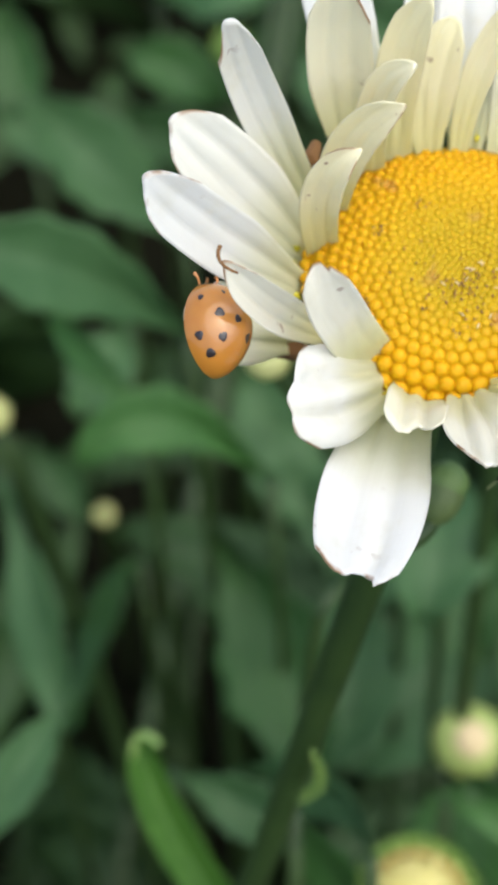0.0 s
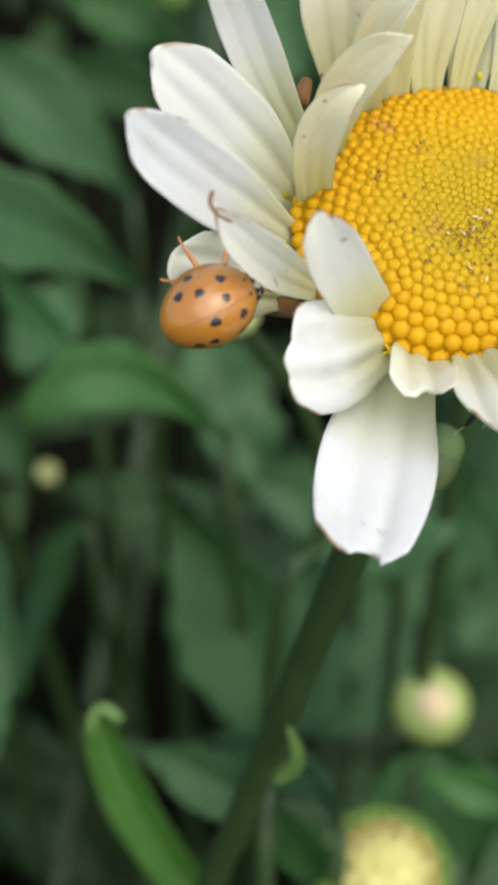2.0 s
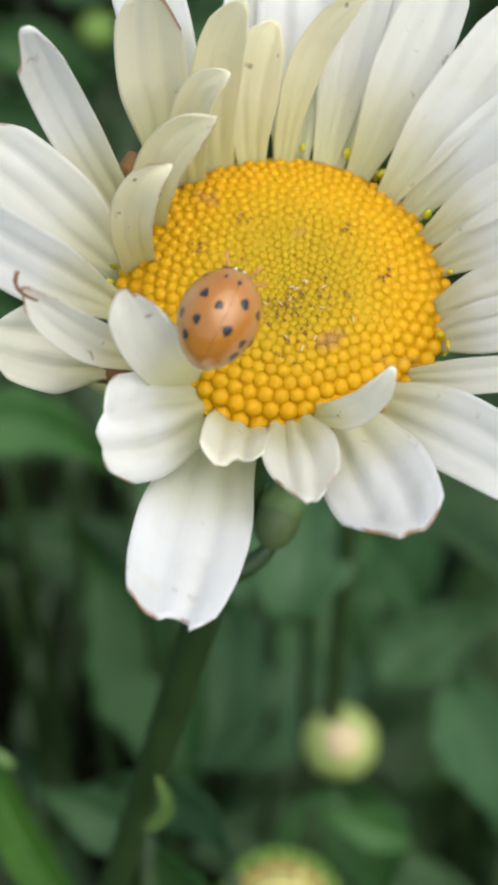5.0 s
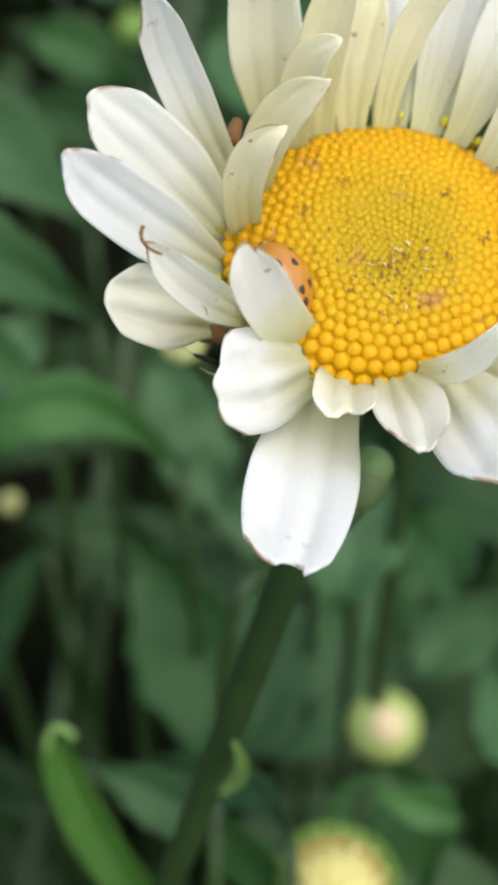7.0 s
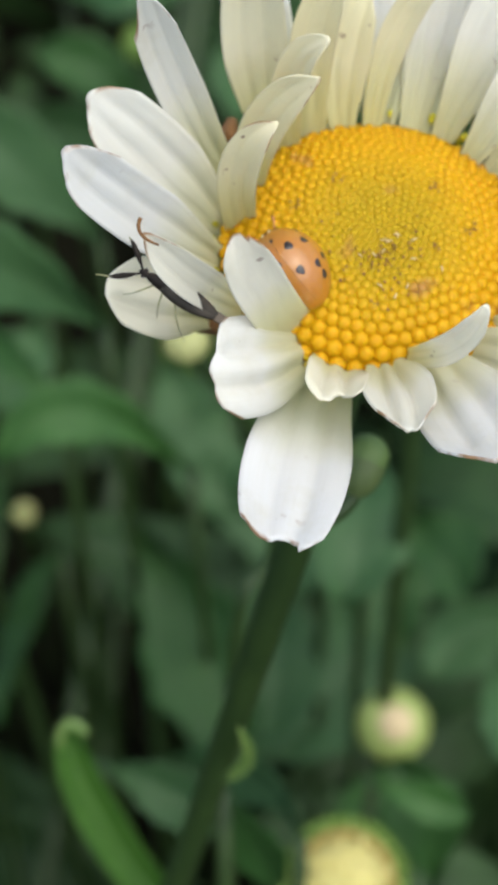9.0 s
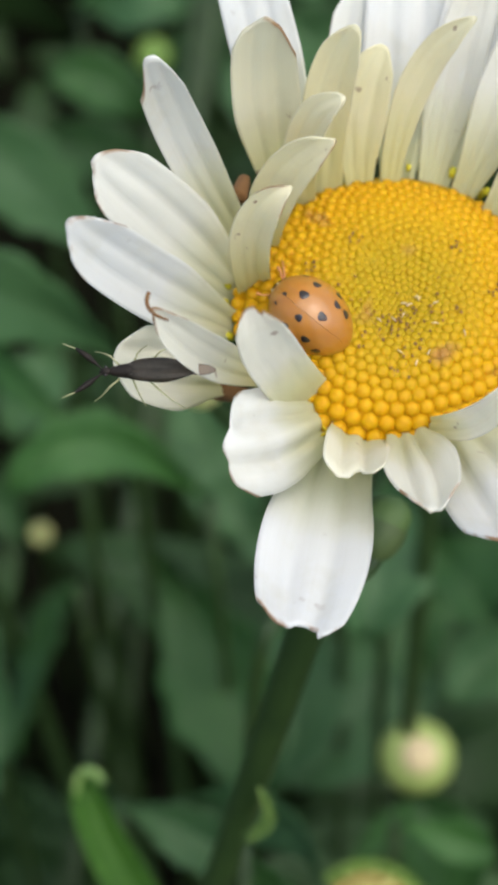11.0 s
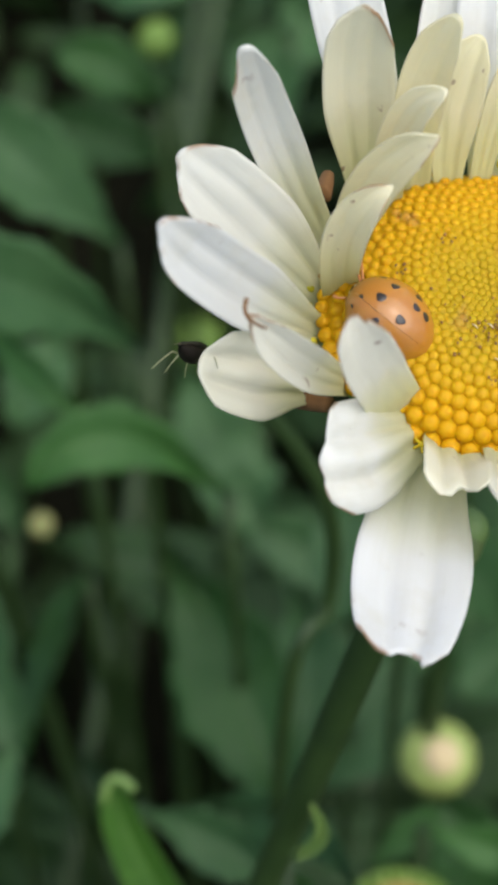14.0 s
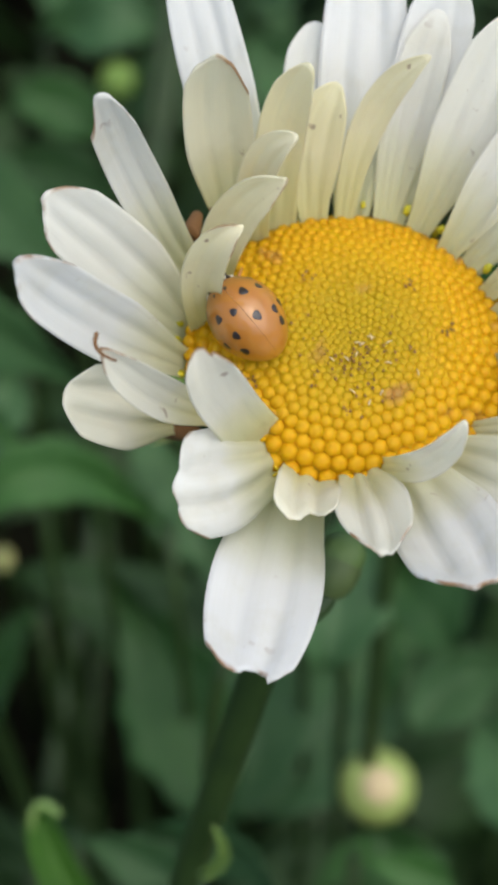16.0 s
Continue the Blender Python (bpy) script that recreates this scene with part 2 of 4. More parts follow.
def blade_data(base, mid, tip, width, shape, roll=0.0, twist=0.0, nu=30, nv=14, thick=0.0002):
    """A thin shell along a bent line: shape(u, v) gives the half width's share, the end of the line at that v, and the lift off the sheet."""
    rows = []
    for i in range(nu + 1):
        row = []
        for j in range(nv + 1):
            v = -1 + 2 * j / nv
            reach, _, _ = shape(1.0, v)
            u = reach * i / nu
            p, t = bezier3(base, mid, tip, u)
            f = Matrix.Rotation(radians(roll + twist * u), 3, t) @ TOWARD
            s = t.cross(f).normalized()
            nrm = s.cross(t)
            _, half, lift = shape(u, v)
            row.append((p + s * (v * half * width / 2) + nrm * lift, nrm, u, v))
        rows.append(row)
    verts, uv = [], []
    for side in (0.5, -0.5):
        for row in rows:
            for p, nrm, u, v in row:
                verts.append(p + nrm * (side * thick))
                uv.append((u, 0.5 + 0.5 * v))
    m, size = nv + 1, (nu + 1) * (nv + 1)
    faces = []
    for i in range(nu):
        for j in range(nv):
            a = i * m + j
            faces.append((a, a + m, a + m + 1, a + 1))
            faces.append((size + a, size + a + 1, size + a + m + 1, size + a + m))
    rim = [j for j in range(m)] + [i * m + nv for i in range(1, nu + 1)] + [nu * m + j for j in range(nv - 1, -1, -1)] + [i * m for i in range(nu - 1, 0, -1)]
    for k in range(len(rim)):
        a, b = rim[k], rim[(k + 1) % len(rim)]
        faces.append((a, b, size + b, size + a))
    return verts, faces, uv


# ---- the ground of the bed ----
def soil_material():
    m, nt, bs = mat("soil")
    # near-black: the shade between the plants is put into the soil's colour
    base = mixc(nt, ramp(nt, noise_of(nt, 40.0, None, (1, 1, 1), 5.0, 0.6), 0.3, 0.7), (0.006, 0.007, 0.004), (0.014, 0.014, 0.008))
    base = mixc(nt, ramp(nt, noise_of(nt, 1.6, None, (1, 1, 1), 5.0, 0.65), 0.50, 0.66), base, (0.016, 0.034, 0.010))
    nt.links.new(base, bs.inputs["Base Color"])
    bs.inputs["Roughness"].default_value = 1.0
    bs.inputs["Specular IOR Level"].default_value = 0.05
    bump(nt, bs, noise_of(nt, 120.0, None, (1, 1, 1), 4.0, 0.6), 0.8, 0.01)
    return m


SOIL = soil_material()


def ground():
    n, verts, faces = 40, [], []
    for j in range(n + 1):
        for i in range(n + 1):
            a, b = 2 * i / n - 1, 2 * j / n - 1
            x, y = 200 * a * abs(a) ** 3, 200 * b * abs(b) ** 3
            verts.append((x, y, 0.006 * noise.noise(Vector((x * 9, y * 9, 0)))))
    for j in range(n):
        for i in range(n):
            a = j * (n + 1) + i
            faces.append((a, a + 1, a + n + 2, a + n + 1))
    me = mesh_of("ground", verts, faces)
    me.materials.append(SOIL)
    tagged(new("ground", me), "soil of a planted flower bed, darkened for shade between plants", "soil", kind="structure")


ground()

# ---- the daisy ----
FOOT = Vector((-0.035, 0.012, 0.0))
daisy = thing("daisy", FOOT, "ageing white daisy with yellow disc and chewed petals", "flower")
UP = HEAD - FOOT
SIDE = AXIS.cross(Vector((0, 1, 0))).normalized()
BACK = AXIS.cross(SIDE) * -1.0


def dome(r):
    """Height of the disc over its rim plane, at a share r of its radius, in metres."""
    return CM * (0.30 * (1 - r ** 2.6) - 0.05 * max(0.0, 1 - (r / 0.45) ** 2))


DISC_R = 1.0 * CM


def disc_point(r, a):
    return UP + (SIDE * math.cos(a) + BACK * (math.sin(a) * 0.955 + 0.09)) * (r * DISC_R) + AXIS * (dome(r) - 0.16 * CM)


def disc_normal(r, a):
    h = 0.02
    slope = (dome(min(r + h, 1.06)) - dome(max(r - h, 0.0))) / (DISC_R * (min(r + h, 1.06) - max(r - h, 0.0)))
    out = SIDE * math.cos(a) + BACK * math.sin(a)
    return (AXIS - out * slope * 0.75).normalized()


def ring_sheet(name, rings, n=48):
    verts = [p for ring in rings for p in ring]
    faces = [(j * n + i, j * n + (i + 1) % n, (j + 1) * n + (i + 1) % n, (j + 1) * n + i) for j in range(len(rings) - 1) for i in range(n)]
    return mesh_of(name, verts, faces)


def flower_head():
    angles = [2 * math.pi * i / 48 for i in range(48)]
    under = [[disc_point(j / 12, a) + AXIS * (0.015 - 0.016 * max(0.0, 1 - j / 6)) * CM for a in angles] for j in range(13)]
    under += [[disc_point(0.96, a) - AXIS * 0.2 * CM for a in angles]]
    part("disc", ring_sheet("disc", under), FLORET, daisy, "domed yellow disc under the florets")
    cup = [[UP + (SIDE * math.cos(a) + BACK * math.sin(a)) * (r * DISC_R) - AXIS * (d * CM) for a in angles]
           for r, d in ((0.9, 0.22), (0.98, 0.30), (0.9, 0.42), (0.66, 0.58), (0.35, 0.70), (0.19, 0.84))]
    part("bract_cup", ring_sheet("bract_cup", cup), BRACT, daisy, "green cup of bracts under the disc")


flower_head()


def bead_data(lobes=9):
    """One closed disc floret: a plump bead with a blunt top, unit size."""
    rings = ((0.55, -0.9), (0.86, -0.35), (0.95, 0.05), (0.84, 0.42), (0.52, 0.70), (0.20, 0.80))
    verts = [(r * math.cos(2 * math.pi * i / lobes), r * math.sin(2 * math.pi * i / lobes), z) for r, z in rings for i in range(lobes)]
    faces = [(j * lobes + i, j * lobes + (i + 1) % lobes, (j + 1) * lobes + (i + 1) % lobes, (j + 1) * lobes + i) for j in range(len(rings) - 1) for i in range(lobes)]
    verts.append((0, 0, 0.78))
    top = len(verts) - 1
    faces += [((len(rings) - 1) * lobes + i, (len(rings) - 1) * lobes + (i + 1) % lobes, top) for i in range(lobes)]
    return verts, faces


def floret_spots(count):
    """Places on the unit disc, their pitch growing outwards and to the front: a spiral, then pushed apart until they sit evenly."""
    k = np.arange(count) + 0.5
    r, a = (k / count) ** 0.62, k * 2.399963
    p = np.stack([r * np.cos(a), r * np.sin(a)], 1)

    def pitch_at(q):
        rad = np.hypot(q[:, 0], q[:, 1])
        return (0.042 + 0.050 * np.minimum(rad, 1.0) ** 0.9) * (1.0 - 0.28 * q[:, 1] * rad)

    for step in range(150):
        d = p[:, None] - p[None]
        far = np.sqrt((d ** 2).sum(2)) + 1e-9
        own = pitch_at(p)
        want = 0.5 * (own[:, None] + own[None])
        push = np.maximum(0.0, want * 1.05 - far) / far
        np.fill_diagonal(push, 0.0)
        p = p + 0.28 * (d * push[:, :, None]).sum(1) - 0.0006 * p
        rad = np.hypot(p[:, 0], p[:, 1])
        p *= np.minimum(1.0, 1.02 / np.maximum(rad, 1e-6))[:, None]
    return p, pitch_at(p)


def florets():
    rng = random.Random(4)
    places, pitches = floret_spots(740)
    order = np.argsort(np.hypot(places[:, 0], places[:, 1]))
    count, outer = len(order), 290
    bv, bf = bead_data()
    bead = mesh_of("floret", bv, bf)
    bead.materials.append(FLORET)
    verts, faces = [], []
    for i, k in enumerate(order):
        (x0, y0), pitch = places[k], pitches[k]
        r, a = math.hypot(x0, y0), math.atan2(y0, x0)
        size = DISC_R * 0.60 * pitch * rng.uniform(0.95, 1.05)
        p = disc_point(r, a) + AXIS * rng.uniform(-0.006, 0.006) * CM
        turn = disc_normal(r, a).to_track_quat("Z", "Y").to_matrix() @ Matrix.Rotation(rng.uniform(0, 6.28), 3, "Z")
        tall = 0.55 + 0.55 * r
        if i >= count - outer:
            ob = new("floret", bead)
            ob.parent = daisy
            ob.matrix_basis = Matrix.Translation(p) @ turn.to_4x4() @ Matrix.Diagonal((size, size, size * tall, 1))
        else:
            k = len(verts)
            verts += [p + turn @ Vector((x * size, y * size, z * size * tall)) for x, y, z in bv]
            faces += [tuple(q + k for q in f) for f in bf]
    ob = part("inner_floret", mesh_of("inner_floret", verts, faces), FLORET, daisy, "small greenish yellow unopened florets")
    ob["kind"] = "stuff"


def petal(base, mid, tip, width, roll, cup, tone, style, twist=0.0, taper=0.78, root=0.4, pleat=0.062):
    """One ray petal, in centimetres from the disc's centre. Style: 0 whole, 1 nibbled at the tip, 2 bitten, 3 blunt and browned, 4 cut off ragged, 5 notched, 6 lobed, 7 nicked beside the tip."""
    seed = 7.3 * base[0] + 3.1 * tip[1] + 11.7 * tip[2]
    width *= CM
    start = Vector(base) - TOWARD * (0.22 if base[1] < -0.55 else 0.17)

    def end(v):
        e = 1 - (0.30 if style == 6 else 0.19) * abs(v) ** 2.6
        wob = noise.noise(Vector((v * 5, seed, 0)))
        if style == 1:
            e -= 0.03 * max(0, 1 - ((v + 0.45) / 0.3) ** 2) + 0.012 * wob
        elif style == 2:
            e -= 0.07 * max(0, 1 - ((v + 0.72) / 0.26) ** 2) + 0.006 * wob
        elif style == 3:
            e -= 0.02 * wob + 0.025 * math.cos(v * 9 + seed)
        elif style == 4:
            e = 1.0 - 0.05 * (v > -0.5) - 0.012 * math.cos(v * 7) - 0.10 * max(0.0, abs(v) - 0.8) * 2 - 0.03 * abs(v) ** 4 + 0.018 * wob
        elif style == 5:
            e -= 0.26 * max(0.0, 1 - ((v + 0.25) / 0.35) ** 2) + 0.03 * wob
        elif style == 6:
            e -= 0.015 * wob + 0.06 * (1 - abs(math.cos(4.5 * v)))
        elif style == 7:
            e -= 0.06 * max(0.0, 1 - ((v - 0.42) / 0.16) ** 2) + 0.01 * wob
        return e

    def shape(u, v):
        k = min(u / 0.5, 1.0)
        half = root + (1 - root) * k * k * (3 - 2 * k)
        if u > 0.5:
            half *= 1 - (1 - taper) * ((u - 0.5) / 0.5) ** 2
        fade = min(1.0, u * 5) * min(1.0, max(0.0, 1.0 - u) * 4)
        lift = cup * width * 0.5 * v * v * min(1.0, u * 2.2)
        for g in (-0.36, 0.34):
            lift -= pleat * width * math.exp(-((v - g) / 0.15) ** 2) * fade
        lift += 0.05 * width * noise.noise(Vector((u * 3.0, v * 1.3, seed)))
        lift += 0.02 * width * noise.noise(Vector((u * 8.0, v * 4.0, seed + 5)))
        return end(v), half, lift

    verts, faces, uv = blade_data(UP + start * CM, UP + Vector(mid) * CM, UP + Vector(tip) * CM, width, shape, roll, twist, 32, 18, 0.00022)
    chew = [max(0.0, 1 - (end(2 * q - 1) - u) / 0.022) * (0.9 if style else 0.0) for u, q in uv]
    me = mesh_of("petal", verts, faces, True, uv, {"tone": [tone] * len(verts), "chew": chew})
    part("petal", me, PETAL, daisy, "yellowed cream petal" if tone > 0.5 else "")


petal((-0.54, 0.87, 0.19), (-0.82, 1.31, 1.09), (-0.98, 1.65, 1.82), 0.45, 0, 0.12, 0.05, 0, 0, 0.7, 0.6, 0.055)
petal((-0.24, 0.96, 0.08), (-0.23, 1.43, 0.72), (-0.17, 1.78, 1.19), 0.37, 0, 0.12, 0.15, 0, 0, 0.7, 0.44, 0.055)
petal((0.04, 0.91, 0.10), (0.12, 1.48, 0.91), (0.16, 1.99, 1.59), 0.58, 0, 0.1, 0.05, 0, 0, 0.7, 0.37, 0.055)
petal((0.25, 0.88, 0.12), (0.42, 1.31, 0.77), (0.62, 1.65, 1.35), 0.35, 0, 0.15, 0.25, 0, 0, 0.7, 0.44, 0.055)
petal((0.26, 0.86, 0.11), (0.51, 1.38, 0.88), (0.69, 1.82, 1.56), 0.48, 0, 0.15, 0.08, 0, 0, 0.7, 0.41, 0.055)
petal((0.75, 0.57, 0.02), (1.17, 0.63, 0.57), (1.65, 0.73, 1.06), 0.34, 0, 0.2, 0.15, 0, 0, 0.7, 0.44, 0.055)
petal((0.91, 0.24, -0.09), (1.30, 0.16, 0.28), (1.83, 0.13, 0.67), 0.33, 0, 0.2, 0.2, 0, 0, 0.7, 0.44, 0.055)
petal((0.89, -0.19, -0.30), (1.26, -0.40, 0.05), (1.79, -0.55, 0.33), 0.33, 0, 0.2, 0.2, 0, 0, 0.7, 0.44, 0.055)
petal((0.44, 0.81, 0.11), (0.78, 1.03, 0.93), (1.02, 1.27, 1.55), 0.44, 0, 0.3, 0.30, 0, 0, 0.7, 0.37, 0.055)
petal((0.62, 0.65, 0.09), (1.01, 0.80, 0.73), (1.52, 1.11, 1.41), 0.38, 0, 0.35, 0.27, 0, 0, 0.7, 0.37, 0.055)
petal((0.86, 0.37, 0.02), (1.25, 0.27, 0.51), (1.75, 0.28, 0.94), 0.30, 0, 0.35, 0.24, 0, 0, 0.7, 0.37, 0.055)
petal((0.90, -0.09, -0.15), (1.25, -0.24, 0.20), (1.77, -0.37, 0.62), 0.30, 0, 0.35, 0.3, 0, 0, 0.7, 0.37, 0.055)
petal((0.65, -0.45, -0.35), (1.10, -0.77, -0.01), (1.69, -1.00, 0.32), 0.22, 0, 0.35, 0.37, 0, 0, 0.7, 0.37, 0.055)
petal((0.49, -0.61, -0.38), (0.97, -1.16, -0.09), (1.50, -1.78, 0.03), 0.48, 0, 0.25, 0.2, 0, 0, 0.7, 0.5, 0.055)
petal((-0.91, 0.23, -0.23), (-1.43, 0.24, 0.50), (-1.86, 0.19, 1.06), 0.50, 0, 0.22, 0.25, 1, 0, 0.75, 0.35, 0.055)
petal((-0.93, 0.04, -0.28), (-1.51, -0.41, 0.58), (-1.93, -0.68, 1.31), 0.42, 0, 0.3, 0.08, 1, 0, 0.8, 0.35, 0.055)
petal((-0.97, 0.54, 0.00), (-1.315, 0.45, 0.97), (-1.465, 0.22, 1.77), 0.315, 0, 0.40, 0.22, 2, 0, 0.70, 0.7, 0.07)
petal((-0.71, 0.79, 0.17), (-0.81, 0.80, 1.03), (-0.79, 0.66, 1.71), 0.43, 0, 0.3, 0.72, 1, 0, 0.75, 0.5, 0.055)
petal((-0.20, 0.84, 0.16), (-0.19, 1.03, 0.76), (-0.05, 1.11, 1.18), 0.33, 0, 0.25, 1, 0, 0, 0.55, 0.52, 0.055)
petal((-0.44, 0.81, 0.19), (-0.42, 0.88, 0.96), (-0.24, 0.78, 1.55), 0.31, 0, 0.3, 0.97, 0, 0, 0.6, 0.8, 0.055)
petal((-0.01, 0.86, 0.18), (0.14, 1.02, 0.95), (0.49, 0.95, 1.48), 0.22, 10, 0.3, 0.92, 0, 0, 0.5, 0.59, 0.055)
petal((-0.59, 0.73, 0.18), (-0.57, 0.54, 0.92), (-0.34, 0.35, 1.35), 0.24, 0, 0.35, 0.82, 0, 0, 0.6, 0.8, 0.055)
petal((-0.87, 0.41, 0.07), (-0.74, 0.17, 0.85), (-0.41, -0.01, 1.32), 0.29, 0, 0.35, 0.97, 1, 14, 0.5, 0.75, 0.055)
petal((-0.90, 0.16, -0.05), (-0.91, -0.11, 0.72), (-0.67, -0.19, 1.13), 0.26, 0, 0.4, 0.92, 1, 12, 0.42, 0.85, 0.055)
petal((-1.02, -0.25, -0.43), (-1.43, -0.49, -0.05), (-1.765, -0.65, 0.22), 0.52, 0, 0.2, 0.52, 0, 0, 0.62, 0.35, 0.13)
petal((-0.85, -0.35, -0.28), (-1.19, -0.86, 0.43), (-1.47, -1.04, 0.98), 0.26, 0, 0.45, 0.37, 1, 0, 0.5, 0.6, 0.055)
petal((-0.44, -0.67, -0.32), (-0.80, -1.17, 0.02), (-1.10, -1.36, 0.18), 0.64, 0, -0.22, 0.16, 6, 0, 0.95, 0.55, 0.095)
petal((-0.58, -0.72, -0.13), (-0.80, -1.01, 0.54), (-0.92, -1.06, 0.99), 0.34, 0, 0.22, 0.36, 7, 0, 0.50, 1.0, 0.012)
petal((-0.39, -0.77, -0.46), (-0.58, -1.62, -0.45), (-0.69, -2.32, -0.38), 0.68, 0, 0.12, 0, 4, 0, 0.61, 0.7, 0.055)
petal((-0.27, -0.66, -0.42), (-0.33, -1.19, -0.13), (-0.35, -1.45, -0.03), 0.39, 0, 0.45, 0.57, 5, 0, 0.9, 0.85, 0.09)
petal((0.27, -0.70, -0.33), (0.49, -1.48, -0.12), (0.57, -2.06, 0.10), 0.64, 0, 0.12, 0.08, 3, 0, 0.75, 0.55, 0.075)
petal((-0.00, -0.75, -0.33), (0.06, -1.40, -0.05), (0.08, -1.84, 0.10), 0.44, 0, 0.35, 0.37, 3, 0, 0.42, 0.5, 0.13)
petal((0.13, -0.79, -0.30), (0.37, -1.21, 0.19), (0.55, -1.32, 0.64), 0.19, 0, 0.5, 0.47, 0, 0, 0.55, 0.6, 0.055)

def flecks():
    """Spent bits lying on the disc: dark crumbs, pale slivers, and the small green scales round its rim."""
    rng = random.Random(21)
    verts, faces = [], []
    for i in range(104):
        if i < 68:
            r, a = abs(rng.gauss(0.30, 0.13)), -1.57 + rng.gauss(0, 0.75)
        else:
            cr, ca = ((0.58, 0.29), (0.60, 3.16), (0.62, -1.52), (0.50, 2.39), (0.45, 0.94), (0.74, 5.74))[i % 6]
            r, a = cr + rng.gauss(0, 0.03), ca + rng.gauss(0, 0.05)
        p = disc_point(r, a) + AXIS * 0.030 * CM
        q = CM * rng.uniform(0.006, 0.012)
        v, f = ball_data(p, q, q * 1.3, q * 0.8, disc_normal(r, a), 6, 4)
        k = len(verts)
        verts += v
        faces += [tuple(x + k for x in face) for face in f]
    ob = part("crumb", mesh_of("crumb", verts, faces), CRUMB, daisy, "dark brown crumbs of spent florets")
    ob["kind"] = "stuff"
    for i in range(13):
        r, a = rng.uniform(0.08, 0.62), -1.57 + rng.gauss(0, 0.8)
        p = disc_point(r, a) + AXIS * 0.034 * CM
        t = (SIDE * math.cos(i * 1.9) + BACK * math.sin(i * 1.9)) * 0.022 * CM
        part("sliver", tube("sliver", [p - t, p + AXIS * 0.008 * CM, p + t], [0.004 * CM, 0.007 * CM, 0.004 * CM], 6), SLIVER, daisy, "pale spent sliver")
    for i in range(34):
        a = i * 0.1848 + rng.uniform(-0.06, 0.06)
        p = disc_point(1.10, a) + AXIS * rng.uniform(0.0, 0.06) * CM
        q = CM * rng.uniform(0.018, 0.032)
        part("rim_scale", ball("rim_scale", p, q, q, q * 1.5, disc_normal(1.0, a), 8, 5), RIM_GREEN, daisy, "small yellow-green scale")


def gap_scales():
    """Small bright scales that show in the gaps between the petal bases."""
    for i, a in enumerate((3.04, 2.81, 2.62, 2.43, 2.21, 1.96, 1.68)):
        p = disc_point(1.05 + 0.02 * (i % 2), a) + AXIS * (0.11 + 0.02 * (i % 3)) * CM
        q = CM * (0.019 + 0.005 * (i % 3))
        part("rim_scale", ball("rim_scale", p, q, q, q * 1.5, disc_normal(1.0, a), 8, 5), RIM_GREEN, daisy, "small yellow-green scale")


def open_floret(r, a, size):
    """One opened floret at the rim: a tube with five pointed lobes."""
    p, n = disc_point(r, a) + disc_normal(r, a) * 0.05 * CM, disc_normal(r, a)
    turn = n.to_track_quat("Z", "Y").to_matrix()
    verts, faces = ball_data(p, size * 0.45, size * 0.45, size * 0.5, n, 10, 6)
    for i in range(5):
        out = turn @ Vector((math.cos(i * 1.2566), math.sin(i * 1.2566), 0.35))
        v, f = ball_data(p + out * size * 0.62, size * 0.16, size * 0.24, size * 0.5, out, 7, 5)
        k = len(verts)
        verts += v
        faces += [tuple(x + k for x in face) for face in f]
    part("open_floret", mesh_of("open_floret", verts, faces), OPEN_YELLOW, daisy, "opened bright yellow floret with pointed lobes")


OPEN_YELLOW = plain_material("open_yellow", (0.58, 0.42, 0.008), (0.66, 0.52, 0.02), 900.0)
for r, a, size in ((1.05, 3.46, 0.0010), (1.07, 3.28, 0.0006), (1.06, 2.52, 0.0005), (1.06, 2.16, 0.0005), (1.05, 5.14, 0.0005)):
    open_floret(r, a, size)

CRUMB = plain_material("crumb", (0.15, 0.075, 0.020), (0.30, 0.16, 0.040), 900.0, 0.9)
SLIVER = plain_material("sliver", (0.50, 0.36, 0.18), (0.62, 0.48, 0.30), 900.0)
RIM_GREEN = plain_material("rim_green", (0.44, 0.42, 0.02), (0.60, 0.52, 0.02), 900.0)
flecks()
gap_scales()

STEM_BEND = (Vector((-0.0075, 0.0018, 0.3761)), Vector((-0.0118, 0.0030, 0.3545)))
CLASP = [Vector(p) for p in ((-0.0114, -0.0005, 0.3554), (-0.0096, -0.0008, 0.3591), (-0.0104, -0.0001, 0.3624))]
DRY_BITS = (
    ((-0.0148, -0.0103, 0.4309), (-0.0148, -0.0110, 0.4303), (-0.0138, -0.0111, 0.4295), 0.00013),
    ((-0.0102, 0.0070, 0.4232), (-0.0099, 0.0079, 0.4233), (-0.0097, 0.0087, 0.4234), 0.00070),
    ((-0.0121, -0.0016, 0.4144), (-0.0110, -0.0026, 0.4149), (-0.0099, -0.0035, 0.4154), 0.00090),
)

def daisy_stem():
    top = UP - AXIS * 0.75 * CM
    a, b = STEM_BEND[0] - FOOT, STEM_BEND[1] - FOOT
    way = (b - a).normalized()
    keys = [top, (top + a) / 2 + Vector((0.0004, 0, 0)), a, b, b + way * 0.018, b + way * 0.036, b + way * 0.055 + Vector((0, 0, -0.01)), Vector((0, 0, 0.12)), Vector((0, 0, -0.01))]
    pts = smooth_line(keys)
    part("stem", tube("stem", pts, [0.0015] * len(pts), 14), STEM, daisy, "ribbed green stem, darkened for the flower's shade")


daisy_stem()


def soft_leaf(u, v):
    half = math.sin(math.pi * min(1.0, 0.12 + 0.80 * u)) ** 0.7
    return 1 - 0.05 * v * v, half, 0.0012 * v * v


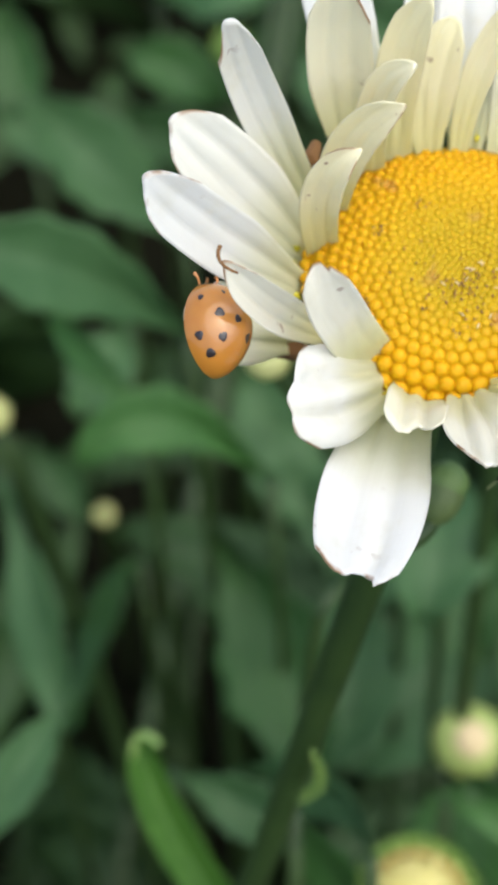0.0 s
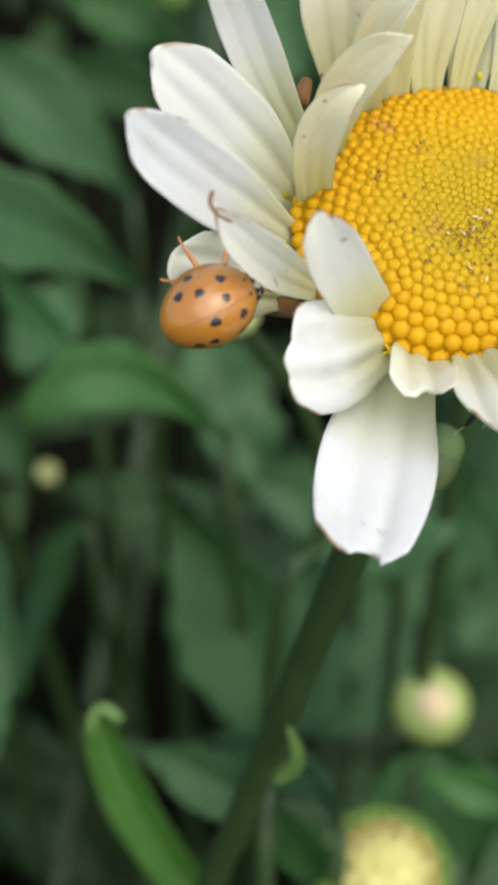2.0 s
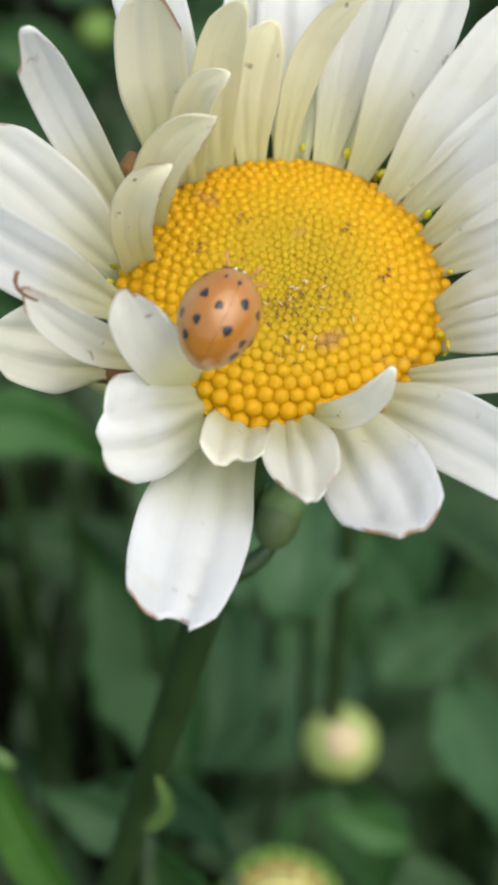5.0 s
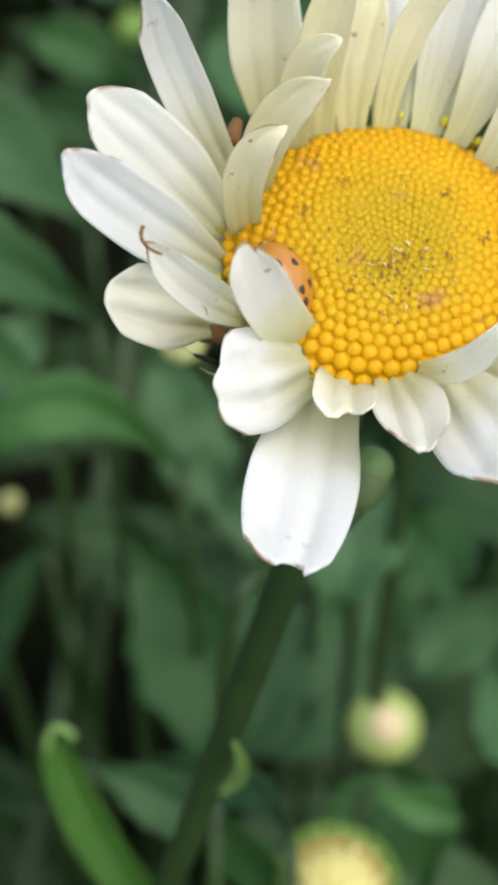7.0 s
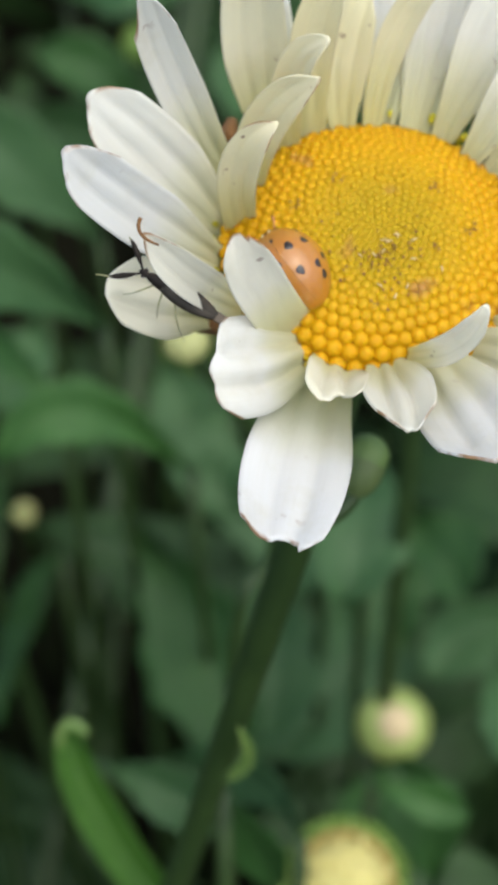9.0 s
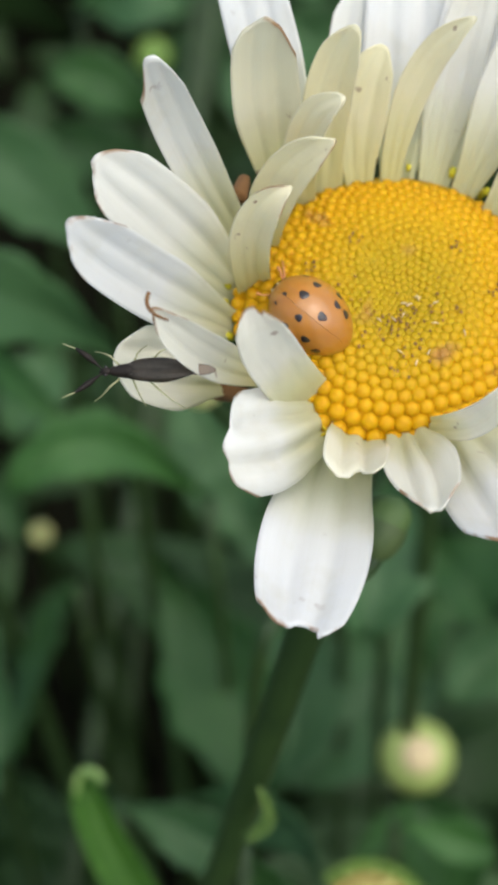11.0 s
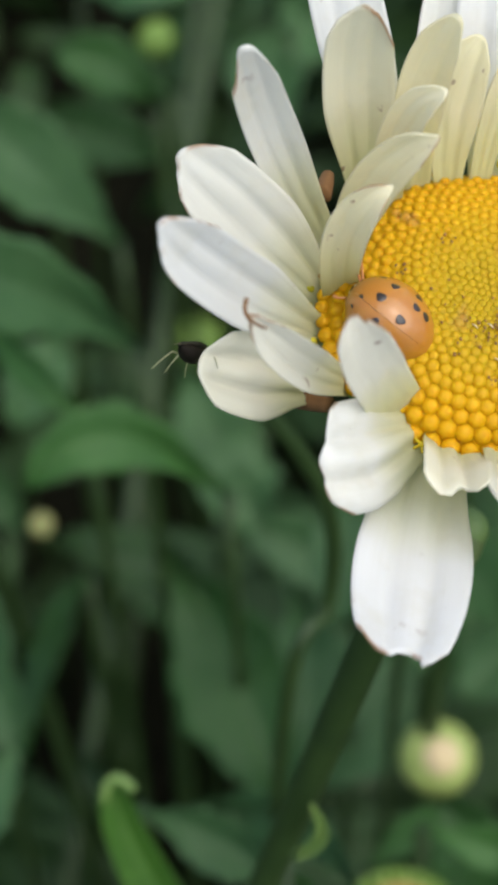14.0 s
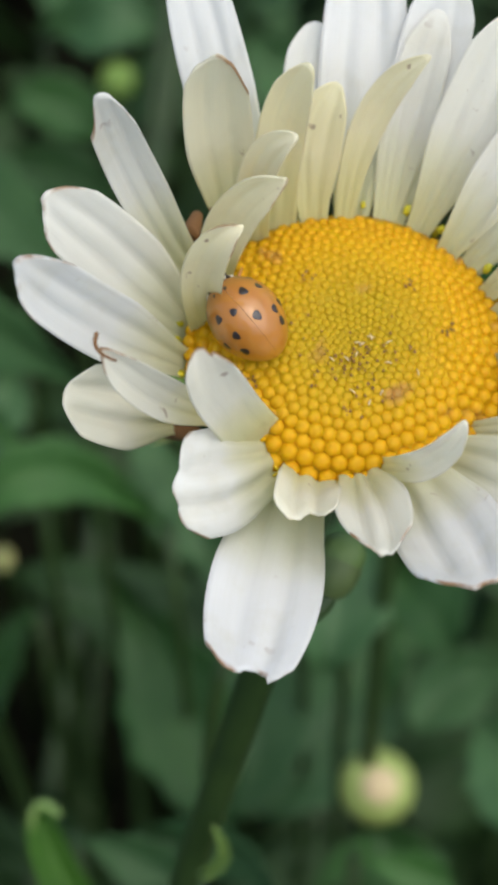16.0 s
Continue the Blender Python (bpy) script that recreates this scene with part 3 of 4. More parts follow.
def stem_leaf(name, pts, width, material, label, roll=0.0):
    v, f, uv = blade_data(pts[0] - FOOT, pts[1] - FOOT, pts[2] - FOOT, width, soft_leaf, roll, 0, 16, 8, 0.0004)
    part(name, mesh_of(name, v, f, True, uv), material, daisy, label)


stem_leaf("clasping_leaf", CLASP, 0.0013, BRACT, "small pale leaf curled round the stem")


def side_bud(centre, r, axis):
    """A closed bud on a short curved neck just under the head: a dark cup and a paler cap that folds over it."""
    c = Vector(centre) - FOOT
    axis = Vector(axis).normalized()
    bud = part("side_bud", ball("side_bud", c, r, r, r * 1.5, axis, 20, 14), BRACT_DULL, daisy, "small olive green side bud below the flower head")
    part("cap", ball("cap", c + axis * r * 0.55, r * 1.03, r * 0.95, r * 0.95, axis, 18, 10, -0.5), BRACT_CAP, bud, "paler green folded cap")
    part("neck", bent(c - axis * r * 1.2, c - axis * r * 2.0 + Vector((-0.0006, 0, 0)), c - axis * r * 2.6 + Vector((-0.0022, 0, 0)), 0.0006, 0.0008, 8, 8, "neck"), STEM, bud)


BRACT_CAP = plain_material("bract_cap", (0.085, 0.15, 0.035), (0.13, 0.20, 0.06), 300.0, 0.6, 0.0, 0.3, 0.0004)
side_bud((-0.0002, 0.0005, 0.3969), 0.0017, (0.28, 0.58, 0.72))

for a, m, c, r in DRY_BITS:
    part("withered_bit", bent(Vector(a) - FOOT, Vector(m) - FOOT, Vector(c) - FOOT, r, r * 0.6, 10, 7, "withered_bit"), DRY, daisy, "brown withered edge")


# ---- leaves, buds and undergrowth of the bed ----
def strap_shape(width):
    """A narrow strap of even width with a blunt end, channelled along the middle."""
    def shape(u, v):
        k = min(1.0, u / 0.3)
        half = 0.45 + 0.55 * k * k * (3 - 2 * k)
        if u > 0.6:
            half *= max(0.0, 1 - ((u - 0.6) / 0.42) ** 2.4 * 0.75)
        return 1 - 0.04 * v * v, half * (1 + 0.04 * math.sin(u * 15)), width * (0.30 * v * v - 0.05 * math.exp(-(v / 0.15) ** 2))
    return shape


def foliage_shape(width, seed, teeth=True, cup=0.16):
    def shape(u, v):
        k = min(1.0, u / 0.55)
        half = 0.10 + 0.90 * k * k * (3 - 2 * k)
        if u > 0.55:
            half *= max(0.0, 1 - ((u - 0.55) / 0.47) ** 1.9)
        if teeth:
            half *= 1 + 0.07 * math.sin(u * 34 + seed) + 0.10 * noise.noise(Vector((u * 4, seed, v)))
        lift = width * (cup * v * v - 0.06 * math.exp(-(v / 0.12) ** 2))
        lift += width * 0.12 * noise.noise(Vector((u * 2.4, v * 1.1, seed)))
        return 1 - 0.06 * v * v, half, lift
    return shape


def daisy_leaf(base, mid, tip, width, material, roll=0.0):
    """A stalked leaf that rises from the soil: blade and petiole."""
    base, mid, tip = Vector(base), Vector(mid), Vector(tip)
    seed = base.x * 91 + tip.z * 57
    out = (base - mid)
    foot = Vector((base.x + out.x * 0.4, base.y + abs(out.y) * 0.3 + 0.01, 0.0))
    ob = thing("daisy_leaf", foot, LEAF_LABEL[material.name], "leaf", "leaves of the flower bed")
    v, f, uv = blade_data(base - foot, mid - foot, tip - foot, width, strap_shape(width) if material.name == "young_leaf" else foliage_shape(width, seed, True), roll, 0, 22, 10, 0.0005)
    part("blade", mesh_of("blade", v, f, True, uv), material, ob)
    neck = base - foot
    part("petiole", bent(Vector((0, 0, -0.006)), neck * 0.55 + Vector((0, 0, -0.01)), neck, 0.0014, 0.0010, 10, 8, "petiole"), STEM, ob)
    return ob


def curl_tip(a, m, c):
    """The rolled pale tip of the young leaf beside the stem."""
    leaf = next(o for o in bpy.data.objects if o.name.startswith("daisy_leaf") and o.children[0].data.materials[0] == LEAF_YOUNG)
    at = leaf.location
    part("rolled_tip", bent(Vector(a) - at, Vector(m) - at, Vector(c) - at, 0.0005, 0.0005, 12, 8, "rolled_tip"), BRACT, leaf, "pale rolled leaf tip")


LEAF_LABEL = {
    "leaf": "long dark green leaf rising from the soil",
    "young_leaf": "bright green curved young leaf beside the stem",
    "mid_leaf": "arching mid green leaf in the flower bed",
    "dull_leaf": "broad grey-green leaf among the others, tone partly sky sheen",
}

BUD_LABEL = {
    "ripe": "round green flower bud with a pale pinkish top",
    "opening": "opening flower bud with a pale yellow middle and browned rim",
    "small": "small pale yellow flower bud on a thin stalk",
    "lime": "small lime green flower bud on a thin stalk",
}


BUD_AT = []


def daisy_bud(centre, r, kind, stalk=0.0016, bends=()):
    centre = Vector(centre)
    axis = Vector((0.05, -0.5, 0.85)).normalized()
    foot = Vector((centre.x + 0.012 * math.sin(centre.x * 200), centre.y + 0.03, 0.0))
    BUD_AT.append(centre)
    ob = thing("daisy_bud", foot, BUD_LABEL[kind], "flower bud", "buds of the flower bed")
    c = centre - foot
    neck = c - axis * r * 0.85
    if bends:
        line = smooth_line([neck] + [Vector(b) - foot for b in bends] + [Vector((0, 0, -0.006))])
        part("stalk", tube("stalk", line, [stalk] * len(line), 8), STEM, ob)
    else:
        part("stalk", bent(Vector((0, 0, -0.006)), neck * 0.55 + Vector((0.004, 0.006, 0.0)), neck, stalk * 1.1, stalk * 0.9, 14, 10, "stalk"), STEM, ob)
    skin = {"ripe": BRACT_PALE, "opening": BRACT_PALE, "small": BUD_PALE, "lime": BRACT_LIME}[kind]
    part("cup", ball("cup", c, r * 0.95, r * 0.95, r * 0.8, axis, 20, 12), skin, ob)
    turn = axis.to_track_quat("Z", "Y").to_matrix()
    rng = random.Random(int(r * 1e5))
    # overlapping bracts in rings round the cup
    shared = None
    rings = ((-0.5, 12), (-0.1, 16), (0.3, 16)) if r > 0.004 else ((-0.3, 9), (0.2, 9))
    for la, n in rings:
        for i in range(n):
            a = 2 * math.pi * (i + 0.5 * (la > 0)) / n + rng.uniform(-0.1, 0.1)
            if shared is None:
                v, f = ball_data(Vector((0, 0, 0)), 0.20 * r, 0.06 * r, 0.34 * r, None, 8, 5)
                shared = mesh_of("bract", v, f)
                shared.materials.append(skin)
            out = turn @ Vector((math.cos(a) * math.cos(la), math.sin(a) * math.cos(la), math.sin(la) * 0.84))
            up = (axis - out * axis.dot(out)).normalized()
            side = up.cross(out)
            m = Matrix((side, out, up)).transposed().to_4x4()
            b = new("bract", shared)
            b.parent = ob
            b.matrix_basis = Matrix.Translation(c + out * r * 0.93) @ m
    if kind == "ripe":
        part("crown", ball("crown", c + axis * r * 0.52, r * 0.54, r * 0.54, r * 0.42, axis, 20, 8), BUD_TOP, ob, "pale pinkish closed crown")
    if kind == "opening":
        part("crown", ball("crown", c + axis * r * 0.48, r * 0.68, r * 0.68, r * 0.42, axis, 24, 8), BUD_YELLOW, ob, "pale yellow closed florets")
        ring = [c + turn @ Vector((math.cos(i * math.pi / 24) * r * 0.74, math.sin(i * math.pi / 24) * r * 0.74, r * (0.60 + 0.03 * math.sin(i * 2.7)))) for i in range(49)]
        part("brown_ring", tube("brown_ring", ring, [r * 0.075] * 49, 8), RING_BROWN, ob, "browned ring of young scales")
        rim = None
        for i in range(36):
            a = 2 * math.pi * i / 36
            if rim is None:
                v, f = ball_data(Vector((0, 0, 0)), 0.10 * r, 0.08 * r, 0.24 * r, None, 8, 5)
                rim = mesh_of("rim_scale", v, f)
                rim.materials.append(BRACT_LIME)
            out = turn @ Vector((math.cos(a), math.sin(a), 0))
            b = new("rim_scale", rim)
            b.parent = ob
            b.matrix_basis = Matrix.Translation(c + out * r * 0.90 + axis * r * (0.40 + rng.uniform(-0.04, 0.04))) @ (axis * 0.8 + out * 0.5).to_track_quat("Z", "Y").to_matrix().to_4x4()
        curl = None
        for i in range(26):
            a, q = i * 2.4, r * 0.66 * math.sqrt((i + 0.5) / 26)
            if curl is None:
                v, f = ball_data(Vector((0, 0, 0)), 0.13 * r, 0.06 * r, 0.15 * r, None, 8, 5)
                curl = mesh_of("young_ray", v, f)
                curl.materials.append(BUD_YELLOW)
            b = new("young_ray", curl)
            b.parent = ob
            b.matrix_basis = Matrix.Translation(c + turn @ Vector((q * math.cos(a), q * math.sin(a), r * (0.88 - 0.35 * (q / r) ** 2)))) @ Matrix.Rotation(a, 4, "Z")
    return ob


BRACT_PALE = plain_material("pale_bract", (0.27, 0.36, 0.09), (0.38, 0.45, 0.15), 300.0, 0.6, 0.0, 0.3, 0.0004)
RING_BROWN = plain_material("ring_brown", (0.22, 0.17, 0.04), (0.38, 0.28, 0.08), 600.0, 0.8)
BUD_YELLOW = plain_material("bud_yellow", (0.55, 0.50, 0.16), (0.66, 0.60, 0.26), 300.0, 0.6, 0.0, 0.3, 0.0004)
BRACT_LIME = plain_material("lime_bract", (0.10, 0.19, 0.03), (0.17, 0.27, 0.05), 300.0, 0.6, 0.0, 0.3, 0.0004)


def blocks_view(p, bud):
    """Whether a low leaf would stand between a bud and the camera; such leaves are left out."""
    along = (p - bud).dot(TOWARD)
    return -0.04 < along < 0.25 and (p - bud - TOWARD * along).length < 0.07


def undergrowth():
    """The crowd of lower leaves that closes the bed, in one mesh."""
    rng = random.Random(11)
    verts, faces, uvs = [], [], []
    for i in range(11000):
        if i < 4300:
            x, y = rng.uniform(-0.5, 0.5), rng.uniform(-0.12, 1.1)
            z = rng.uniform(0.02, 0.21) if y > 0.12 else rng.uniform(0.02, 0.16)
            if rng.random() < (x / 0.55) ** 4 + max(0.0, (y - 0.8) / 0.35) ** 2:
                continue
        else:
            far = 0.35 + 2.6 * rng.random() ** 1.5
            way = rng.uniform(0, 6.283)
            x, y = far * math.cos(way), 0.3 + far * math.sin(way)
            if abs(x) < 0.42 and -0.30 < y < 0.9 or rng.random() > 1.15 - noise.noise(Vector((x * 2, y * 2, 0))) - far / 3.4:
                continue
            z = rng.uniform(0.02, 0.26) * (1 - far / 4.5)
        if (x - GAP[0]) ** 2 / 0.075 ** 2 + (y - GAP[1]) ** 2 / 0.24 ** 2 < 1 and z > 0.03 or (x - GAP_LOW[0]) ** 2 / 0.04 ** 2 + (y - GAP_LOW[1]) ** 2 / 0.10 ** 2 < 1 and z > 0.02:
            continue
        if any(blocks_view(Vector((x, y, z)), b) for b in BUD_AT):
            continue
        a = rng.uniform(0, 6.283)
        size = rng.uniform(0.035, 0.095)
        d = Vector((math.cos(a), math.sin(a), rng.uniform(-0.2, 0.9))).normalized()
        base = Vector((x, y, z))
        mid = base + d * size * 0.5
        tip = base + d * size + Vector((0, 0, -size * rng.uniform(0.0, 0.5)))
        w = size * rng.uniform(0.20, 0.34)
        v, f, uv = blade_data(base, mid, tip, w, foliage_shape(w, i * 1.7, False), rng.uniform(-50, 50), 0, 7, 4, 0.0004)
        k = len(verts)
        verts += v
        faces += [tuple(q + k for q in face) for face in f]
        uvs += uv
    me = mesh_of("undergrowth", verts, faces, True, uvs)
    me.materials.append(LEAF_LOW)
    tagged(new("undergrowth", me), "dense dark green leaves filling the flower bed", "foliage", kind="stuff")


LEAF_LOW = leaf_material("low_leaf", (0.012, 0.034, 0.008), (0.040, 0.094, 0.025), (0.05, 0.10, 0.038))


def flower_stalk(low, high, r):
    """A bare dark stalk that stands in the bed behind the others."""
    low, high = Vector(low), Vector(high)
    way = (high - low).normalized()
    foot = Vector((low.x - way.x / way.z * low.z * 0.6, low.y - way.y / way.z * low.z * 0.6, 0.0))
    ob = thing("flower_stalk", foot, "dark green upright flower stalk among the leaves", "stalk", "stalks of the flower bed")
    top = high + way * 0.03 - foot
    part("stem", bent(Vector((0, 0, -0.006)), (low + high) / 2 - foot, top, r * 1.15, r * 0.9, 18, 10), STEM, ob)
    v, f, uv = blade_data(top - way * 0.002, top + way * 0.012 + Vector((0.004, 0, 0)), top + way * 0.022 + Vector((0.012, 0, 0)), 0.006, foliage_shape(0.006, 3.0), 0, 0, 12, 6, 0.0004)
    part("leaf", mesh_of("leaf", v, f, True, uv), LEAF, ob)




# bare patches between the clumps, placed along camera rays where the view is dark
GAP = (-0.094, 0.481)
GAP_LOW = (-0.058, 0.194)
daisy_leaf((-0.0317, 0.1038, 0.3138), (-0.0464, 0.0951, 0.3340), (-0.0629, 0.0891, 0.3434), 0.0133, LEAF_GREY, 0)
daisy_leaf((-0.0188, 0.0882, 0.2984), (-0.0340, 0.0874, 0.3124), (-0.0465, 0.0815, 0.3080), 0.0096, LEAF_MID, 0)
daisy_leaf((-0.0625, 0.0994, 0.2849), (-0.0568, 0.0842, 0.2705), (-0.0521, 0.0696, 0.2568), 0.0109, LEAF_GREY, 30)
daisy_leaf((-0.0591, 0.0271, 0.2863), (-0.0517, 0.0369, 0.2947), (-0.0454, 0.0444, 0.3011), 0.0075, LEAF_GREY, 0)
daisy_leaf((-0.0159, 0.0102, 0.3001), (-0.0266, 0.0181, 0.3137), (-0.0311, 0.0256, 0.3249), 0.0052, LEAF_YOUNG, 0)
daisy_leaf((-0.0396, 0.1023, 0.2994), (-0.0467, 0.1065, 0.3038), (-0.0555, 0.1192, 0.3025), 0.0053, LEAF_MID, 0)
daisy_leaf((-0.0420, 0.1970, 0.2505), (-0.0576, 0.1999, 0.2679), (-0.0733, 0.2022, 0.2848), 0.0187, LEAF_GREY, 0)
daisy_leaf((-0.0340, 0.2194, 0.2691), (-0.0426, 0.2165, 0.2802), (-0.0540, 0.2182, 0.2821), 0.0127, LEAF, 0)
daisy_leaf((-0.0305, 0.1145, 0.2560), (-0.0193, 0.0927, 0.2488), (-0.0112, 0.0698, 0.2408), 0.0205, LEAF, 8)
daisy_leaf((-0.0086, 0.1210, 0.2328), (-0.0061, 0.1022, 0.2292), (-0.0117, 0.0828, 0.2252), 0.0192, LEAF_GREY, 0)
daisy_leaf((-0.0223, 0.1429, 0.2260), (-0.0080, 0.1396, 0.2227), (0.0051, 0.1321, 0.2156), 0.0133, LEAF_GREY, 0)
daisy_leaf((0.0228, 0.1353, 0.2163), (0.0078, 0.1138, 0.2112), (-0.0074, 0.0939, 0.2077), 0.0265, LEAF_GREY, 0)
daisy_leaf((0.0077, 0.0845, 0.3067), (0.0056, 0.0697, 0.3068), (0.0026, 0.0614, 0.2995), 0.0133, LEAF_GREY, 0)
daisy_leaf((-0.0299, 0.0390, 0.2950), (-0.0216, 0.0366, 0.2921), (-0.0133, 0.0325, 0.2878), 0.0083, LEAF_GREY, 0)
daisy_leaf((-0.0124, 0.0045, 0.3435), (-0.0097, 0.0063, 0.3315), (-0.0066, 0.0078, 0.3190), 0.0053, LEAF, 0)
daisy_leaf((0.0164, 0.0380, 0.2634), (0.0138, 0.0400, 0.2790), (0.0098, 0.0456, 0.2844), 0.0118, LEAF, 0)
daisy_leaf((0.0442, 0.1148, 0.2277), (0.0315, 0.1118, 0.2249), (0.0230, 0.1048, 0.2186), 0.0148, LEAF_GREY, 0)
daisy_leaf((0.0371, 0.0523, 0.2522), (0.0351, 0.0686, 0.2533), (0.0310, 0.0843, 0.2540), 0.0143, LEAF_GREY, 0)
daisy_leaf((0.0061, 0.0372, 0.2922), (0.0135, 0.0355, 0.2907), (0.0193, 0.0338, 0.2892), 0.0059, LEAF_MID, 0)
daisy_leaf((-0.0133, 0.1448, 0.2546), (-0.0178, 0.1370, 0.2476), (-0.0138, 0.1292, 0.2403), 0.0159, LEAF_GREY, 0)
daisy_leaf((0.0018, 0.0995, 0.2941), (-0.0012, 0.0899, 0.2854), (-0.0023, 0.0803, 0.2766), 0.0113, LEAF_GREY, 0)
daisy_leaf((-0.0578, 0.2160, 0.2666), (-0.0697, 0.2143, 0.2654), (-0.0827, 0.2179, 0.2690), 0.0154, LEAF_GREY, 0)
daisy_leaf((-0.0828, 0.1981, 0.1867), (-0.0773, 0.1914, 0.1801), (-0.0690, 0.1837, 0.1725), 0.0109, LEAF, 0)
daisy_leaf((-0.0428, 0.1027, 0.2593), (-0.0476, 0.0968, 0.2542), (-0.0542, 0.0814, 0.2406), 0.0107, LEAF, 55)
daisy_leaf((-0.0528, 0.1889, 0.1727), (-0.0408, 0.1788, 0.1637), (-0.0261, 0.1687, 0.1547), 0.0175, LEAF, 0)
daisy_leaf((-0.0570, 0.3046, 0.2395), (-0.0431, 0.2990, 0.2479), (-0.0277, 0.2957, 0.2448), 0.0211, LEAF_GREY, 0)
daisy_leaf((-0.0054, 0.2641, 0.2550), (-0.0109, 0.2574, 0.2490), (-0.0060, 0.2476, 0.2400), 0.0184, LEAF_GREY, 0)
daisy_leaf((-0.0286, 0.1648, 0.2472), (-0.0240, 0.1575, 0.2401), (-0.0182, 0.1469, 0.2299), 0.0148, LEAF_GREY, 0)
daisy_leaf((-0.0303, 0.2196, 0.2703), (-0.0412, 0.2236, 0.2748), (-0.0531, 0.2239, 0.2760), 0.0096, LEAF_GREY, 0)
daisy_leaf((-0.0302, 0.2248, 0.2479), (-0.0453, 0.2288, 0.2527), (-0.0618, 0.2309, 0.2559), 0.0139, LEAF, 0)
daisy_leaf((-0.0803, 0.2384, 0.2370), (-0.0858, 0.2528, 0.2506), (-0.0886, 0.2674, 0.2642), 0.0146, LEAF, 0)
daisy_leaf((0.0003, 0.0484, 0.2605), (0.0071, 0.0524, 0.2637), (0.0147, 0.0553, 0.2658), 0.0059, LEAF_MID, 0)
daisy_leaf((-0.0042, 0.0162, 0.3136), (-0.0105, 0.0327, 0.3015), (-0.0265, 0.0437, 0.2844), 0.0071, LEAF_GREY, 0)
daisy_leaf((0.0144, 0.1010, 0.2689), (0.0125, 0.0941, 0.2627), (0.0161, 0.0858, 0.2552), 0.0139, LEAF, 0)
daisy_leaf((-0.0515, 0.1718, 0.2521), (-0.0562, 0.1653, 0.2461), (-0.0631, 0.1572, 0.2385), 0.0135, LEAF_GREY, 0)
daisy_leaf((-0.0277, 0.3589, 0.2081), (-0.0473, 0.3615, 0.2106), (-0.0667, 0.3677, 0.2164), 0.0229, LEAF_GREY, 0)
daisy_leaf((0.0138, 0.3378, 0.2156), (0.0042, 0.3310, 0.2093), (-0.0035, 0.3380, 0.2159), 0.0235, LEAF_GREY, 0)
daisy_leaf((0.0199, 0.1245, 0.2432), (0.0241, 0.1163, 0.2434), (0.0291, 0.1049, 0.2415), 0.0170, LEAF, 0)
flower_stalk((-0.0417, 0.1993, 0.1968), (-0.0192, 0.3094, 0.2425), 0.0022)
flower_stalk((-0.0406, 0.2534, 0.1649), (-0.0295, 0.3278, 0.2054), 0.0021)
flower_stalk((0.0107, 0.0666, 0.2900), (0.0116, 0.0680, 0.3184), 0.0013)
daisy_bud((0.0118, 0.0643, 0.2651), 0.0058, "ripe")
daisy_bud((0.0012, 0.0196, 0.2978), 0.0079, "opening")
daisy_bud((-0.0626, 0.1715, 0.1908), 0.0025, "small")
daisy_bud((-0.0372, 0.2794, 0.2427), 0.0045, "lime")
daisy_bud((-0.0588, 0.0867, 0.3137), 0.0028, "small")
daisy_bud((-0.0153, 0.0355, 0.3766), 0.0024, "small", 0.0009, ((-0.0081, 0.0379, 0.3589), (-0.0068, 0.0385, 0.3396), (-0.0128, 0.0356, 0.3008)))
daisy_bud((-0.0319, 0.2962, 0.1221), 0.0086, "lime")
curl_tip((-0.0321, 0.0233, 0.3229), (-0.0308, 0.0246, 0.3261), (-0.0285, 0.0235, 0.3255))
undergrowth()


# ---- the insects ----
def shell_material():
    m, nt, b = mat("wing_case")
    base = mixc(nt, ramp(nt, noise_of(nt, 220.0, None, (1, 1, 1), 4.0, 0.6), 0.3, 0.7), (0.36, 0.135, 0.016), (0.47, 0.195, 0.028))
    nt.links.new(base, b.inputs["Base Color"])
    b.inputs["Roughness"].default_value = 0.38
    b.inputs["Coat Weight"].default_value = 0.9
    b.inputs["Coat Roughness"].default_value = 0.08
    b.inputs["Subsurface Weight"].default_value = 0.1
    b.inputs["Subsurface Radius"].default_value = (0.0008, 0.0003, 0.0001)
    bump(nt, b, noise_of(nt, 5000.0, None, (1, 1, 1), 2.0, 0.5), 0.12, 0.00005)
    return m


SHELL = shell_material()
SHELL_SPOT = plain_material("shell_spot", (0.010, 0.007, 0.008), (0.030, 0.020, 0.022), 900.0, 0.35, 0.5)
BUG_LEG = plain_material("amber_leg", (0.42, 0.16, 0.05), (0.55, 0.24, 0.09), 900.0, 0.5, 0.1)
BUG_WHITE = plain_material("pronotum_white", (0.68, 0.62, 0.52), (0.78, 0.74, 0.66), 900.0, 0.35, 0.4)
BUG_BLACK = plain_material("bug_black", (0.008, 0.006, 0.005), (0.020, 0.015, 0.012), 900.0, 0.6, 0.0)
WING_BROWN = plain_material("wing_brown", (0.010, 0.009, 0.006), (0.048, 0.038, 0.028), 1100.0, 0.5, 0.1)
WING_VEIN = plain_material("wing_vein", (0.05, 0.04, 0.03), (0.10, 0.08, 0.06), 900.0, 0.5, 0.1)
WING_CLEAR = plain_material("wing_tip", (0.16, 0.12, 0.09), (0.26, 0.20, 0.15), 700.0, 0.35, 0.2, share=0.4)
PALE_LEG = plain_material("pale_leg", (0.26, 0.27, 0.13), (0.40, 0.39, 0.22), 900.0, 0.5, 0.1)
for dull in (BUG_BLACK, WING_BROWN):
    dull.node_tree.nodes["Principled BSDF"].inputs["Specular IOR Level"].default_value = 0.22
MM = 0.001


